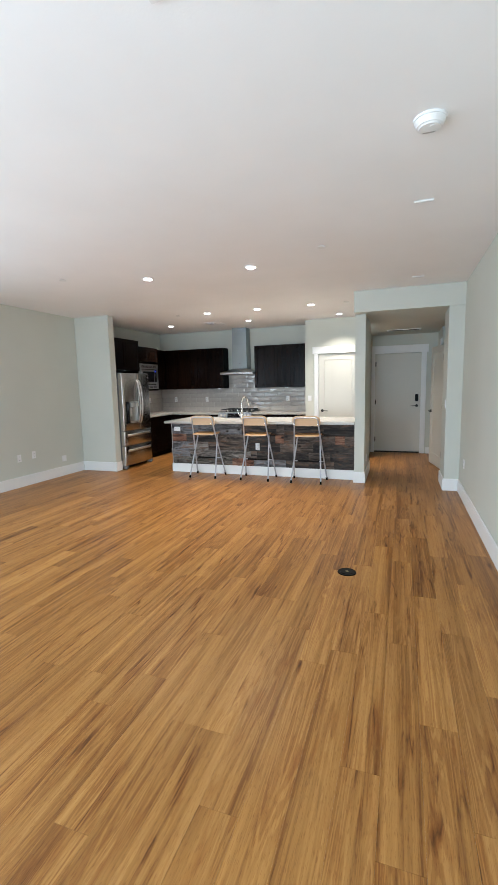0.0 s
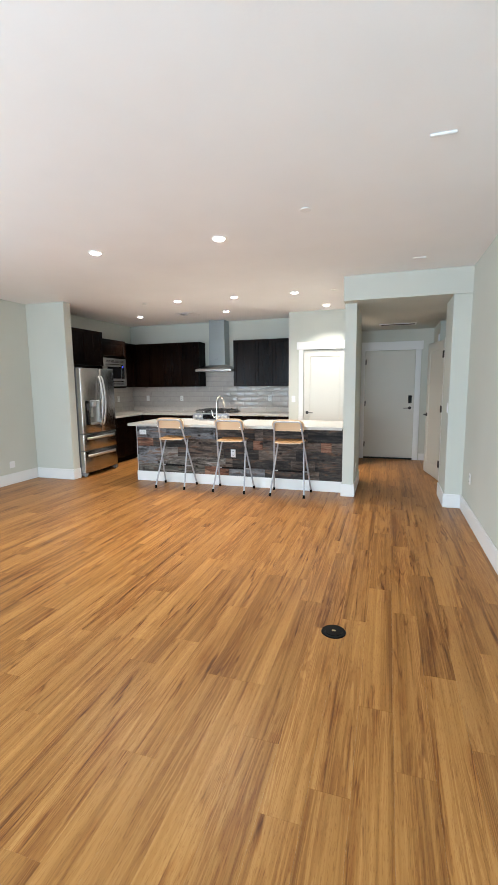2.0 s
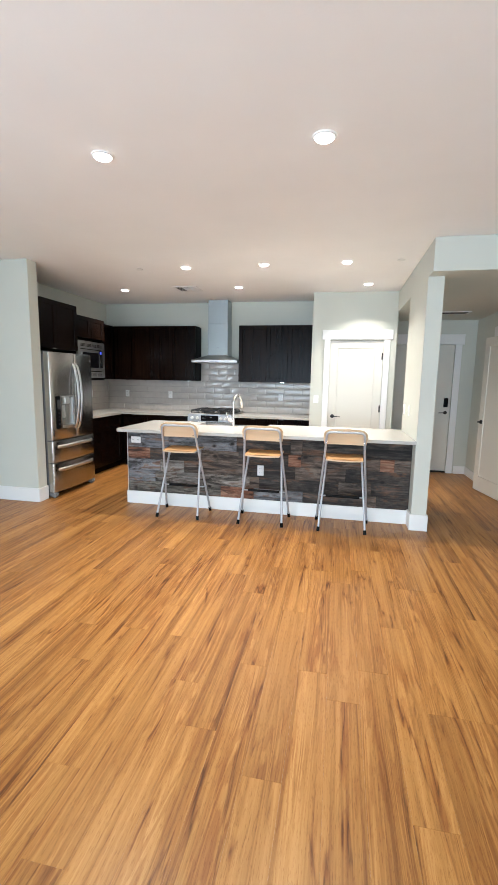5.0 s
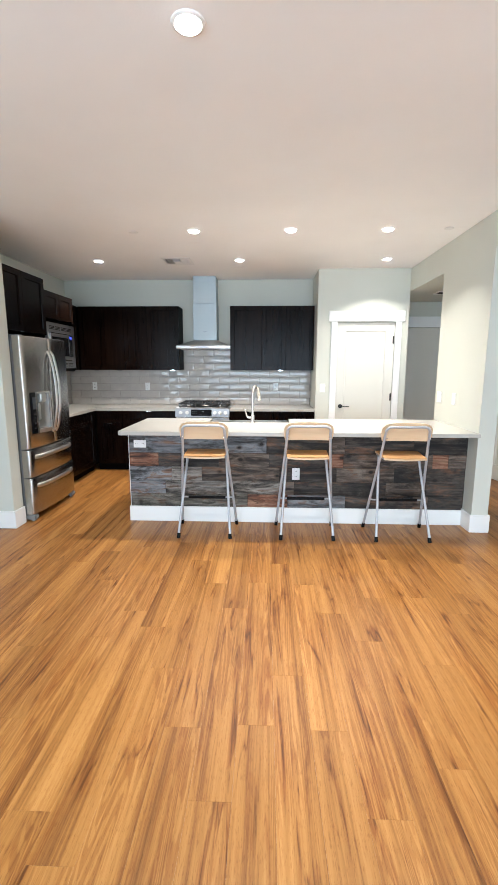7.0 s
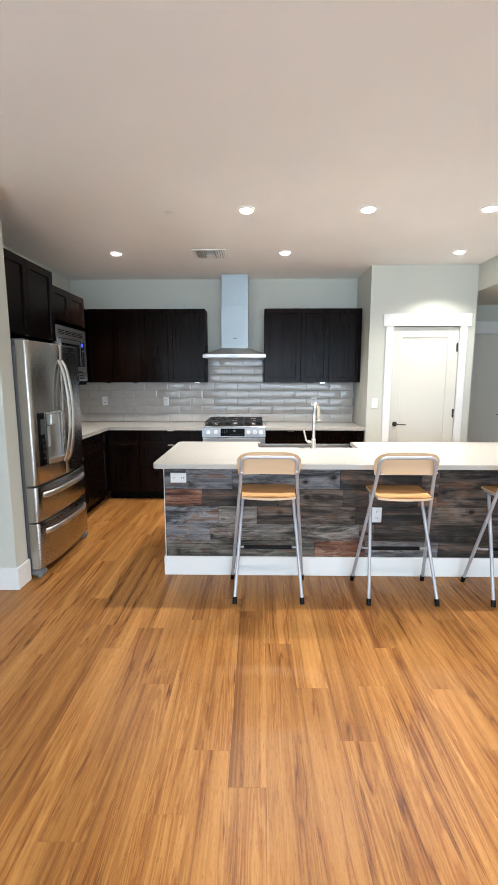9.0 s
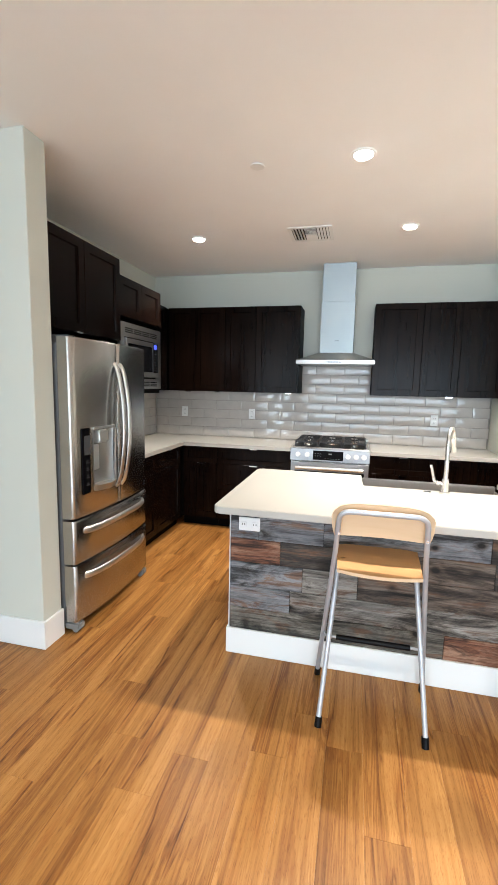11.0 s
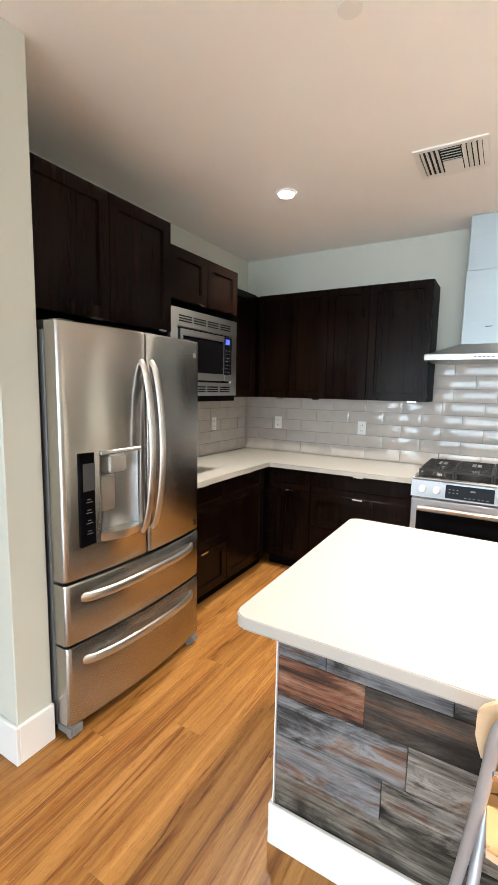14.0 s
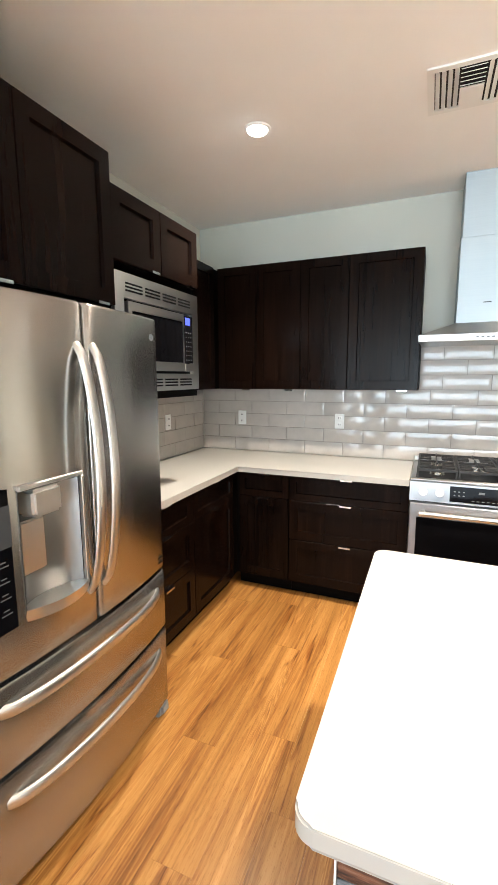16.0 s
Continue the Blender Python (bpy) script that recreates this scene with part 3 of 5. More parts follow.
wall_plate("light_switch", pose(-1.61, 8.76, 1.205), "switch", "white rocker switch beside the pantry door")
wall_plate("light_switch", pose(-0.505, 7.53, 1.17, 0, 0, -90), "switch", "white double rocker switch on the partition", 0.116, 0.116)
wall_plate("light_switch", pose(-0.505, 7.165, 1.175, 0, 0, -90), "switch", "white rocker switch on the partition")
wall_plate("wall_outlet", pose(-0.36, 6.95, 0.33, 0, 0, 90), "outlet", "white duplex outlet low on the partition")

# ---- ceiling fittings ----


def downlight(x, y):
    ob = thing("recessed_downlight", x, y, CEIL, "white round recessed downlight, switched on", "ceiling light", "recessed ceiling downlights")
    bm = bmesh.new()
    n = 32
    rings = []
    for r, z in ((0.066, 0.0), (0.064, -0.005), (0.053, -0.009), (0.049, -0.003)):
        rings.append([bm.verts.new((r * math.cos(2 * math.pi * k / n), r * math.sin(2 * math.pi * k / n), z)) for k in range(n)])
    for a, b in zip(rings, rings[1:]):
        for k in range(n):
            bm.faces.new((a[k], a[(k + 1) % n], b[(k + 1) % n], b[k]))
    part("trim_ring", bm, M_PLASTIC, ob, smooth=True)
    part("lens", cyl(bmesh.new(), (0, 0, -0.016), (0, 0, -0.004), 0.044, 32, 0.0495), M_LAMP, ob, "glowing diffuser")
    return ob


first = downlight(*DOWNLIGHTS[0])
for lx, ly in DOWNLIGHTS[1:]:
    copy_thing(first, pose(lx, ly, CEIL))


def sprinkler(x, y, z=CEIL):
    bm = cyl(bmesh.new(), (0, 0, 0), (0, 0, -0.006), 0.030, 20)
    cyl(bm, (0, 0, -0.006), (0, 0, -0.011), 0.042, 24, 0.040)
    ob = solid("sprinkler_cover", bm, M_PLASTIC, "flat white round sprinkler cover on the ceiling", "sprinkler")
    ob["group"] = "ceiling sprinkler covers"
    ob.matrix_world = pose(x, y, z)


for sx, sy in ((-3.66, 7.12), (-0.58, 4.23), (-0.703, 7.10), (-3.60, 4.25)):
    sprinkler(sx, sy)

smoke = thing("smoke_detector", 0.25, 2.47, CEIL, "white round smoke detector on the ceiling", "smoke detector")
part("base", cyl(bmesh.new(), (0, 0, 0), (0, 0, -0.012), 0.078, 36), M_PLASTIC, smoke)
bm = cyl(bmesh.new(), (0, 0, -0.045), (0, 0, -0.012), 0.058, 36, 0.073)
bmesh.ops.bevel(bm, geom=[e for e in bm.edges if all(v.co.z < -0.04 for v in e.verts)], offset=0.008, segments=3, affect="EDGES")
part("cover", bm, M_PLASTIC, smoke, smooth=False)
part("slot", boxes(*[(-0.030 + 0.012 * k, -0.024 + 0.012 * k, 0.030, 0.036, -0.0465, -0.0445) for k in range(5)]), M_SHADE, smoke)
part("test_button", cyl(bmesh.new(), (0.012, -0.02, -0.048), (0.012, -0.02, -0.044), 0.013, 18), M_PLASTIC, smoke)


def ceiling_vent(x0, x1, y0, y1, z, label):
    """A three-way register: slats one way at both ends, the other way in the middle."""
    w, d = x1 - x0, y1 - y0
    ob = thing("ceiling_vent", (x0 + x1) / 2, (y0 + y1) / 2, z, label, "vent")
    f = 0.028
    rim = ring_frame(bmesh.new(), (-w / 2, w / 2, -d / 2, d / 2), (-w / 2 + f, w / 2 - f, -d / 2 + f, d / 2 - f), 0, 0.008)
    bmesh.ops.rotate(rim, verts=rim.verts, matrix=Matrix.Rotation(radians(-90), 3, "X"))
    part("frame", rim, M_PLASTIC, ob)
    # thin near-black sheet painted as the shade behind the slats
    part("backing", boxes((-w / 2 + f, w / 2 - f, -d / 2 + f, d / 2 - f, -0.0015, -0.0005)), M_SHADE, ob)

    def slat(cx, cy, lx, ly, tx, ty):
        s = part("slat", boxes((-lx / 2, lx / 2, -ly / 2, ly / 2, -0.001, 0.001)), M_PLASTIC, ob)
        s.matrix_local = pose(cx, cy, -0.007, tx, ty, 0)

    iw = w - 2 * f
    for k in range(4):
        slat(-iw / 2 + iw * 0.33 * (k + 0.5) / 4, 0, 0.019, d - 2 * f, 0, 34)
        slat(iw / 2 - iw * 0.33 * (k + 0.5) / 4, 0, 0.019, d - 2 * f, 0, -34)
    for k in range(5):
        slat(0, -d / 2 + f + 0.5 * (d - 2 * f) * (k + 0.5) / 5, iw * 0.32, 0.016, 34, 0)
    part("damper_plate", boxes((-iw * 0.16, iw * 0.16, 0.005, d / 2 - f, -0.010, -0.002), bevel=0.002), M_PLASTIC, ob)


ceiling_vent(-3.645, -3.295, 8.12, 8.455, CEIL, "white louvred air register on the kitchen ceiling")
ceiling_vent(-0.66, -0.33, 1.10, 1.43, CEIL, "white louvred air register on the living room ceiling")
hv = thing("return_grille", 0.16, 8.86, SOF, "dark slotted return air grille in the hall ceiling", "vent")
rim = ring_frame(bmesh.new(), (-0.30, 0.30, -0.10, 0.10), (-0.275, 0.275, -0.075, 0.075), 0, 0.010)
bmesh.ops.rotate(rim, verts=rim.verts, matrix=Matrix.Rotation(radians(-90), 3, "X"))
part("frame", rim, M_PLASTIC, hv)
# near-black sheet in place of the duct's shade
part("backing", boxes((-0.275, 0.275, -0.075, 0.075, -0.003, -0.001)), M_SHADE, hv)
for k in range(6):
    part("slat", boxes((-0.275, 0.275, -0.066 + 0.025 * k, -0.060 + 0.025 * k, -0.009, -0.004)), M_BRONZE, hv)
for bx, by in ((0.268, 3.49), (0.305, 5.85)):
    ob = solid("ceiling_sensor", boxes((-0.065, 0.065, -0.012, 0.012, -0.012, 0), bevel=0.003), M_PLASTIC, "slim white strip fitting on the ceiling", "sensor")
    ob.matrix_world = pose(bx, by, CEIL)

M_BRASS = plain("worn_brass", (0.45, 0.36, 0.18), 0.35, 0.9)
box_outlet = thing("floor_outlet", -0.232, 3.358, 0.0, "round black-rimmed brass floor outlet set in the planks", "floor outlet")
part("rim", cyl(bmesh.new(), (0, 0, 0.0005), (0, 0, 0.006), 0.074, 36, 0.070), M_BLACK, box_outlet)
part("cover", cyl(bmesh.new(), (0, 0, 0.006), (0, 0, 0.0085), 0.052, 32), M_BLACK, box_outlet, "dark bronze lid")
part("flap", boxes((-0.010, 0.012, -0.006, 0.008, 0.0085, 0.0105), bevel=0.001), M_BRASS, box_outlet)

# ---- kitchen island ----
IX0, IX1, IY0, IY1 = -3.685, -0.505, 6.781, 7.58
island = thing("kitchen_island", IX0, IY0, 0, "kitchen island faced with reclaimed grey and brown barn boards", "island")
W, D = IX1 - IX0, IY1 - IY0
SX0, SX1 = -2.992 - IX0, -2.118 - IX0
part("body", boxes((0.0, SX0, 0.012, D, 0.0, 0.878), (SX1, W - 0.003, 0.012, D, 0.0, 0.878), (SX0, SX1, 0.012, D, 0.0, 0.62), (SX0, SX1, 0.012, 0.50, 0.62, 0.878)), M_ESPBODY, island, "dark espresso cabinet body")
part("corner_trim", boxes((-0.004, 0.0, -0.006, 0.03, 0.151, 0.878)), M_TRIM, island, "thin white edge strip")
BOARDS = [
    [(-3.51, "g"), (-3.16, "g"), (-2.355, "g"), (-1.75, "d"), (-1.62, "b"), (-0.98, "d"), (-0.50, "d")],
    [(-3.39, "r"), (-2.81, "d"), (-2.33, "b"), (-1.77, "d"), (-1.63, "r"), (-0.80, "b"), (-0.655, "r"), (-0.50, "b")],
    [(-3.265, "g"), (-2.975, "l"), (-2.23, "b"), (-1.69, "d"), (-1.15, "b"), (-0.50, "d")],
    [(-3.33, "g"), (-2.20, "l"), (-2.09, "b"), (-1.22, "d"), (-0.88, "b"), (-0.50, "d")],
    [(-2.535, "o"), (-2.15, "r"), (-1.60, "g"), (-0.96, "d"), (-0.82, "b"), (-0.50, "d")],
]
ROW_EDGES = (0.878, 0.678, 0.543, 0.404, 0.275, 0.140)
rng = random.Random(7)
for r, row in enumerate(BOARDS):
    x, z1, ROWH = IX0, ROW_EDGES[r], ROW_EDGES[r] - ROW_EDGES[r + 1]
    for xe, tone in row:
        xe = xe - 0.015 if xe < -0.51 else IX1
        w, y = xe - x - 0.0015, rng.uniform(0.0, 0.004)
        bd = part("board", boxes((-w / 2, w / 2, y, 0.012, -ROWH / 2 + 0.0008, ROWH / 2 - 0.0008), bevel=0.0012), BOARD_TONES[tone], island)
        bd.location = ((x + xe) / 2 - IX0, 0, z1 - ROWH / 2)
        x = xe
for k in range(2):
    a = 0.02 + k * 0.35
    part("end_panel", boxes((-0.002, 0.0, 0.05 + a, 0.36 + a, 0.20, 0.84)), M_ESP, island)

# island worktop with the notch for the sink
ctop = bmesh.new()
CX0, CX1, CY0, CY1 = -3.716, -0.508, 6.553, 7.612
c = 0.034
turn = [(1 - math.sin(math.pi / 2 * k / 7), 1 - math.cos(math.pi / 2 * k / 7)) for k in range(8)]
prism(ctop, [(CX0 + c * v, CY0 + c * u) for u, v in turn] + [(CX1, CY0), (CX1, CY1), (-2.128, CY1), (-2.128, 7.275), (-2.982, 7.275), (-2.982, CY1)] + [(CX0 + c * u, CY1 - c * v) for u, v in turn], 0.878, 0.914)
bmesh.ops.bevel(ctop, geom=[e for e in ctop.edges if abs(e.verts[0].co.z - e.verts[1].co.z) < 1e-6], offset=0.004, segments=3, affect="EDGES")
solid("island_worktop", ctop, M_QUARTZ, "thick off-white quartz island worktop with rounded corners", "worktop", smooth=True)
for face in bpy.data.objects["island_worktop"].data.polygons:
    face.use_smooth = abs(face.normal.z) < 0.99 and face.area < 0.03

sink = thing("kitchen_sink", -2.555, 7.453, 0.63, "stainless steel apron-front sink set in the island", "sink")
part("basin", boxes((-0.424, 0.424, -0.168, -0.158, 0.0, 0.232), (-0.424, -0.414, -0.158, 0.17, 0, 0.232), (0.414, 0.424, -0.158, 0.17, 0, 0.232), (-0.414, 0.414, -0.158, 0.17, 0, 0.010), bevel=0.002), M_SINK, sink)
part("apron", boxes((-0.424, 0.424, 0.17, 0.19, -0.01, 0.262), bevel=0.006, seg=2), M_SINK, sink)
part("drain", cyl(bmesh.new(), (0, 0, 0.010), (0, 0, 0.014), 0.045, 24), M_CHROME, sink)

faucet = thing("kitchen_faucet", -2.517, 7.225, 0.914, "brushed nickel gooseneck faucet with a side lever", "faucet")
bm = cyl(bmesh.new(), (0, 0, 0), (0, 0, 0.012), 0.030, 24)
cyl(bm, (0, 0, 0.012), (0, 0, 0.085), 0.021, 20, 0.019)
part("base", bm, M_NICKEL, faucet, smooth=True)
pts = [(0, 0, 0.08), (0, 0, 0.285)]
for k in range(1, 13):
    a = math.pi * 0.93 * k / 12
    q = 0.085 * (1 - math.cos(a))
    pts.append((q * 0.34, q * 0.94, 0.285 + 0.092 * math.sin(a)))
part("neck", tube(bmesh.new(), pts, 0.0125, 14), M_NICKEL, faucet, smooth=True)
e, d = Vector(pts[-1]), (Vector(pts[-1]) - Vector(pts[-2])).normalized()
part("spray_head", cyl(bmesh.new(), e - d * 0.01, e + d * 0.085, 0.0165, 18, 0.019), M_NICKEL, faucet, smooth=True)
bm = cyl(bmesh.new(), (-0.015, 0, 0.055), (-0.05, 0, 0.06), 0.014, 14)
tube(bm, arc([(-0.045, 0, 0.06), (-0.06, 0, 0.07), (-0.085, -0.005, 0.165)], 0.02), 0.0085, 10)
part("handle", bm, M_NICKEL, faucet, smooth=True)
part("air_gap_cap", cyl(bmesh.new(), (-0.10, -0.035, 0.0), (-0.10, -0.035, 0.012), 0.022, 20), M_CHROME, faucet)

# ---- bar stools ----


def bar_stool(x, y, rz=0):
    """A folding stool: back frame leaning from the backrest to the far feet, seat frame crossing it."""
    ob = thing("bar_stool", x, y, 0, "folding bar stool, silver tube frame and birch seat", "stool", "stools along the island", rz)
    hb, ht, hf = 0.262, 0.178, 0.228
    back = []
    for s in (-1, 1):
        back.append([(s * hb, 0.355, 0.02), (s * 0.19, 0.095, 0.80), (s * ht, 0.035, 0.985)])
    path = arc([back[0][0], back[0][1], (-ht, 0.03, 0.994), (ht, 0.03, 0.994), back[1][1], back[1][0]], 0.05, 7)
    part("back_frame", tube(bmesh.new(), path, 0.0115, 10), M_ALU, ob, smooth=True)
    for s in (-1, 1):
        part("leg", tube(bmesh.new(), arc([(s * hf, -0.005, 0.02), (s * 0.176, 0.255, 0.69), (s * 0.165, 0.285, 0.705), (s * 0.10, 0.285, 0.706)], 0.02), 0.0115, 10), M_ALU, ob, smooth=True)
        part("foot_cap", cyl(bmesh.new(), (s * hf, -0.008, 0.0), (s * (hf - 0.003), 0.006, 0.042), 0.0155, 14), M_BLACK, ob, "black rubber foot")
        part("foot_cap", cyl(bmesh.new(), (s * hb, 0.36, 0.0), (s * (hb - 0.003), 0.348, 0.042), 0.0155, 14), M_BLACK, ob, "black rubber foot")
        bm = tube(bmesh.new(), arc([(s * 0.236, 0.255, 0.305), (s * 0.222, 0.215, 0.31), (s * 0.17, 0.215, 0.31)], 0.02), 0.007, 8)
        part("bracket", bm, M_ALU, ob)
        part("bolt", cyl(bmesh.new(), (s * 0.176, 0.022, 0.90), (s * 0.176, 0.012, 0.90), 0.006, 10), M_CHROME, ob)
        part("seat_rail", tube(bmesh.new(), [(s * 0.172, 0.06, 0.716), (s * 0.172, 0.33, 0.706)], 0.009, 8), M_ALU, ob)
    part("footrest", tube(bmesh.new(), [(-0.17, 0.215, 0.31), (0.17, 0.215, 0.31)], 0.0135, 12), M_BLACK, ob, "black ribbed footrest tube", True)
    part("seat_bar", tube(bmesh.new(), [(-0.168, 0.075, 0.712), (0.168, 0.075, 0.712)], 0.009, 8), M_ALU, ob)
    # seat: a thin board dipping in the middle, its near edge bent down
    bm = bmesh.new()
    nx, ny, t = 10, 10, 0.015
    top, low = [], []
    for j in range(ny + 1):
        v = j / ny
        for i in range(nx + 1):
            u = i / nx * 2 - 1
            half = 0.178 + 0.012 * v
            cx = half * u
            cy = 0.035 + 0.335 * v + (0.020 * u * u if v < 0.5 else -0.030 * u ** 4)
            z = 0.728 - 0.005 * (1 - u * u) + 0.006 * v - 0.004 * max(0.0, 0.15 - v) / 0.15
            top.append(bm.verts.new((cx, cy, z)))
            low.append(bm.verts.new((cx, cy, z - t)))
    idx = lambda i, j: j * (nx + 1) + i
    for j in range(ny):
        for i in range(nx):
            bm.faces.new((top[idx(i, j)], top[idx(i + 1, j)], top[idx(i + 1, j + 1)], top[idx(i, j + 1)]))
            bm.faces.new((low[idx(i, j)], low[idx(i, j + 1)], low[idx(i + 1, j + 1)], low[idx(i + 1, j)]))
    ring = [idx(i, 0) for i in range(nx)] + [idx(nx, j) for j in range(ny)] + [idx(i, ny) for i in range(nx, 0, -1)] + [idx(0, j) for j in range(ny, 0, -1)]
    for a, b in zip(ring, ring[1:] + ring[:1]):
        bm.faces.new((top[a], low[a], low[b], top[b])).material_index = 1
    part("seat", bm, M_BIRCH_SHADED, ob, "birch plywood seat, coloured deeper for shade and warm reflection", True).data.materials.append(M_BIRCH)
    # backrest: a curved board with round upper corners
    bm = bmesh.new()
    nx, nz = 14, 6
    fr, bk = [], []
    for j in range(nz + 1):
        v = j / nz
        for i in range(nx + 1):
            u = i / nx * 2 - 1
            half = 0.211 - 0.030 * max(0.0, v - 0.62) ** 2 / 0.1444 - 0.012 * max(0.0, 0.3 - v) / 0.3
            z = 0.866 + 0.158 * v - 0.014 * max(0.0, v - 0.6) / 0.4 * u ** 6
            y0 = 0.088 - 0.044 * v + 0.020 * (1 - u * u)
            fr.append(bm.verts.new((half * u, y0, z)))
            bk.append(bm.verts.new((half * u, y0 + 0.011, z)))
    for j in range(nz):
        for i in range(nx):
            bm.faces.new((fr[idx2(i, j, nx)], fr[idx2(i + 1, j, nx)], fr[idx2(i + 1, j + 1, nx)], fr[idx2(i, j + 1, nx)]))
            bm.faces.new((bk[idx2(i, j, nx)], bk[idx2(i, j + 1, nx)], bk[idx2(i + 1, j + 1, nx)], bk[idx2(i + 1, j, nx)]))
    ring = [idx2(i, 0, nx) for i in range(nx)] + [idx2(nx, j, nx) for j in range(nz)] + [idx2(i, nz, nx) for i in range(nx, 0, -1)] + [idx2(0, j, nx) for j in range(nz, 0, -1)]
    for a, b in zip(ring, ring[1:] + ring[:1]):
        bm.faces.new((fr[a], bk[a], bk[b], fr[b]))
    part("backrest", bm, M_BIRCH, ob, "pale birch plywood backrest", True)
    return ob


def idx2(i, j, nx):
    return j * (nx + 1) + i


stool = bar_stool(-2.912, 6.352)
copy_thing(stool, pose(-2.014, 6.345, 0))
copy_thing(stool, pose(-1.192, 6.338, 0))

# ---- kitchen cabinets ----


def shaker(bm, w, h, rail=0.058, t=0.019, sink_in=0.012):
    """A recessed-panel front: w along x, h up, its face at y = 0, body behind it."""
    return recessed(bm, w, h, t, (rail, rail, rail, rail), sink_in, 0.004)


def edge_pull(x, z, parent, w=0.075):
    bm = boxes((x - w / 2, x + w / 2, -0.022, 0.004, z, z + 0.0025), (x - w / 2, x + w / 2, -0.022, -0.0195, z - 0.008, z))
    part("handle", bm, M_CHROME, parent, "slim chrome edge pull")


def cabinet(name, label, x, y, z, w, d, h, fronts, rz=0, body_z0=0.0, toe=False, pulls=True, group=""):
    """A cabinet whose fronts face -y before the turn rz. fronts: (x0, x1, z0, z1, pull) with pull 'top', 'bottom' or ''."""
    ob = thing(name, x, y, z, label, "cabinet", group, rz)
    rows = [(0, w, 0.021, d, body_z0, h)]
    if toe:
        rows = [(0, w, 0.021, d, 0.10, h)]
        part("toe_kick", boxes((0, w, 0.085, d, 0.0, 0.0995)), M_ESPBODY, ob)
    part("body", boxes(*rows), M_ESPBODY, ob)
    for x0, x1, z0, z1, pull in fronts:
        f = part("drawer_front" if (x1 - x0) > (z1 - z0) * 1.35 else "door", shaker(bmesh.new(), x1 - x0 - 0.004, z1 - z0 - 0.004, 0.058 if z1 - z0 > 0.2 else 0.045), M_ESP, ob)
        f.location = (x0 + 0.002, 0, z0 + 0.002)
        if pull == "top":
            edge_pull((x1 - x0) / 2, z1 - z0 - 0.004, f)
        elif pull == "bottom":
            edge_pull((x1 - x0) * 0.78, -0.003, f, 0.06)
    return ob


UZ0, UZ1, UY = 1.443, 2.342, 9.12
UH = UZ1 - UZ0
WALLG = "wall cabinets"
LBL = "dark espresso wall cabinet with recessed-panel doors"
cabinet("wall_cabinet", LBL, -4.105, UY, UZ0, 0.465, 0.328, UH, [(0, 0.465, 0, UH, "bottom")], group=WALLG)
cabinet("wall_cabinet", LBL, -4.79, UY, UZ0, 0.684, 0.328, UH, [(0, 0.343, 0, UH, "bottom"), (0.343, 0.684, 0, UH, "")], group=WALLG)
cabinet("wall_cabinet", "dark espresso corner wall cabinet", -5.10, UY, UZ0, 0.309, 0.328, UH, [(0, 0.309, 0, UH, "bottom")], group=WALLG)
cabinet("wall_cabinet", LBL, -5.105, 8.275, UZ0, 1.165, 0.312, UH, [(0, 0.42, 0, UH, ""), (0.42, 0.80, 0, UH, "")], 90, group=WALLG)
cabinet("wall_cabinet", LBL, -2.901, UY, UZ0, 0.454, 0.328, UH, [(0, 0.454, 0, UH, "")], group=WALLG)
cabinet("wall_cabinet", LBL, -2.446, UY, UZ0, 0.742, 0.328, UH, [(0, 0.346, 0, UH, "bottom"), (0.346, 0.742, 0, UH, "")], group=WALLG)
# over the refrigerator and over the microwave; these fronts face the room's east
cabinet("wall_cabinet", "dark espresso cabinet above the refrigerator", -4.785, 6.675, 1.828, 0.877, 0.655, 0.586, [(0.0, 0.441, 0, 0.586, "bottom"), (0.441, 0.877, 0, 0.586, "bottom")], 90, group=WALLG)
cabinet("wall_cabinet", "dark espresso cabinet above the microwave", -4.80, 7.565, 2.022, 0.71, 0.635, 0.294, [(0, 0.355, 0, 0.294, "bottom"), (0.355, 0.71, 0, 0.294, "bottom")], 90, group=WALLG)

BASEG = "base cabinets"
BLBL = "dark espresso base cabinet with chrome edge pulls"
BZ = 0.874
drawers = lambda x0, x1: [(x0, x1, 0.11, 0.42, "top"), (x0, x1, 0.42, 0.70, "top"), (x0, x1, 0.70, BZ, "top")]
cabinet("base_cabinet", "dark espresso three-drawer base cabinet", -4.42, 8.815, 0, 0.772, 0.632, BZ, drawers(0, 0.772), toe=True, group=BASEG)
cabinet("base_cabinet", BLBL, -4.822, 8.815, 0, 0.40, 0.632, BZ, [(0.03, 0.40, 0.11, 0.70, "top"), (0.03, 0.40, 0.70, BZ, "top")], toe=True, group=BASEG)
cabinet("base_cabinet", BLBL, -2.885, 8.815, 0, 0.60, 0.632, BZ, drawers(0, 0.60), toe=True, group=BASEG)
cabinet("base_cabinet", BLBL, -2.283, 8.815, 0, 0.58, 0.632, BZ, [(0, 0.29, 0.11, BZ, "top"), (0.29, 0.58, 0.11, BZ, "top")], toe=True, group=BASEG)
cabinet("base_cabinet", BLBL, -4.80, 7.575, 0, 0.60, 0.645, BZ, drawers(0, 0.60), 90, toe=True, group=BASEG)
cabinet("base_cabinet", BLBL, -4.80, 8.177, 0, 0.657, 0.612, BZ, [(0, 0.55, 0.11, 0.70, "top"), (0, 0.55, 0.70, BZ, "top")], 90, toe=True, group=BASEG)

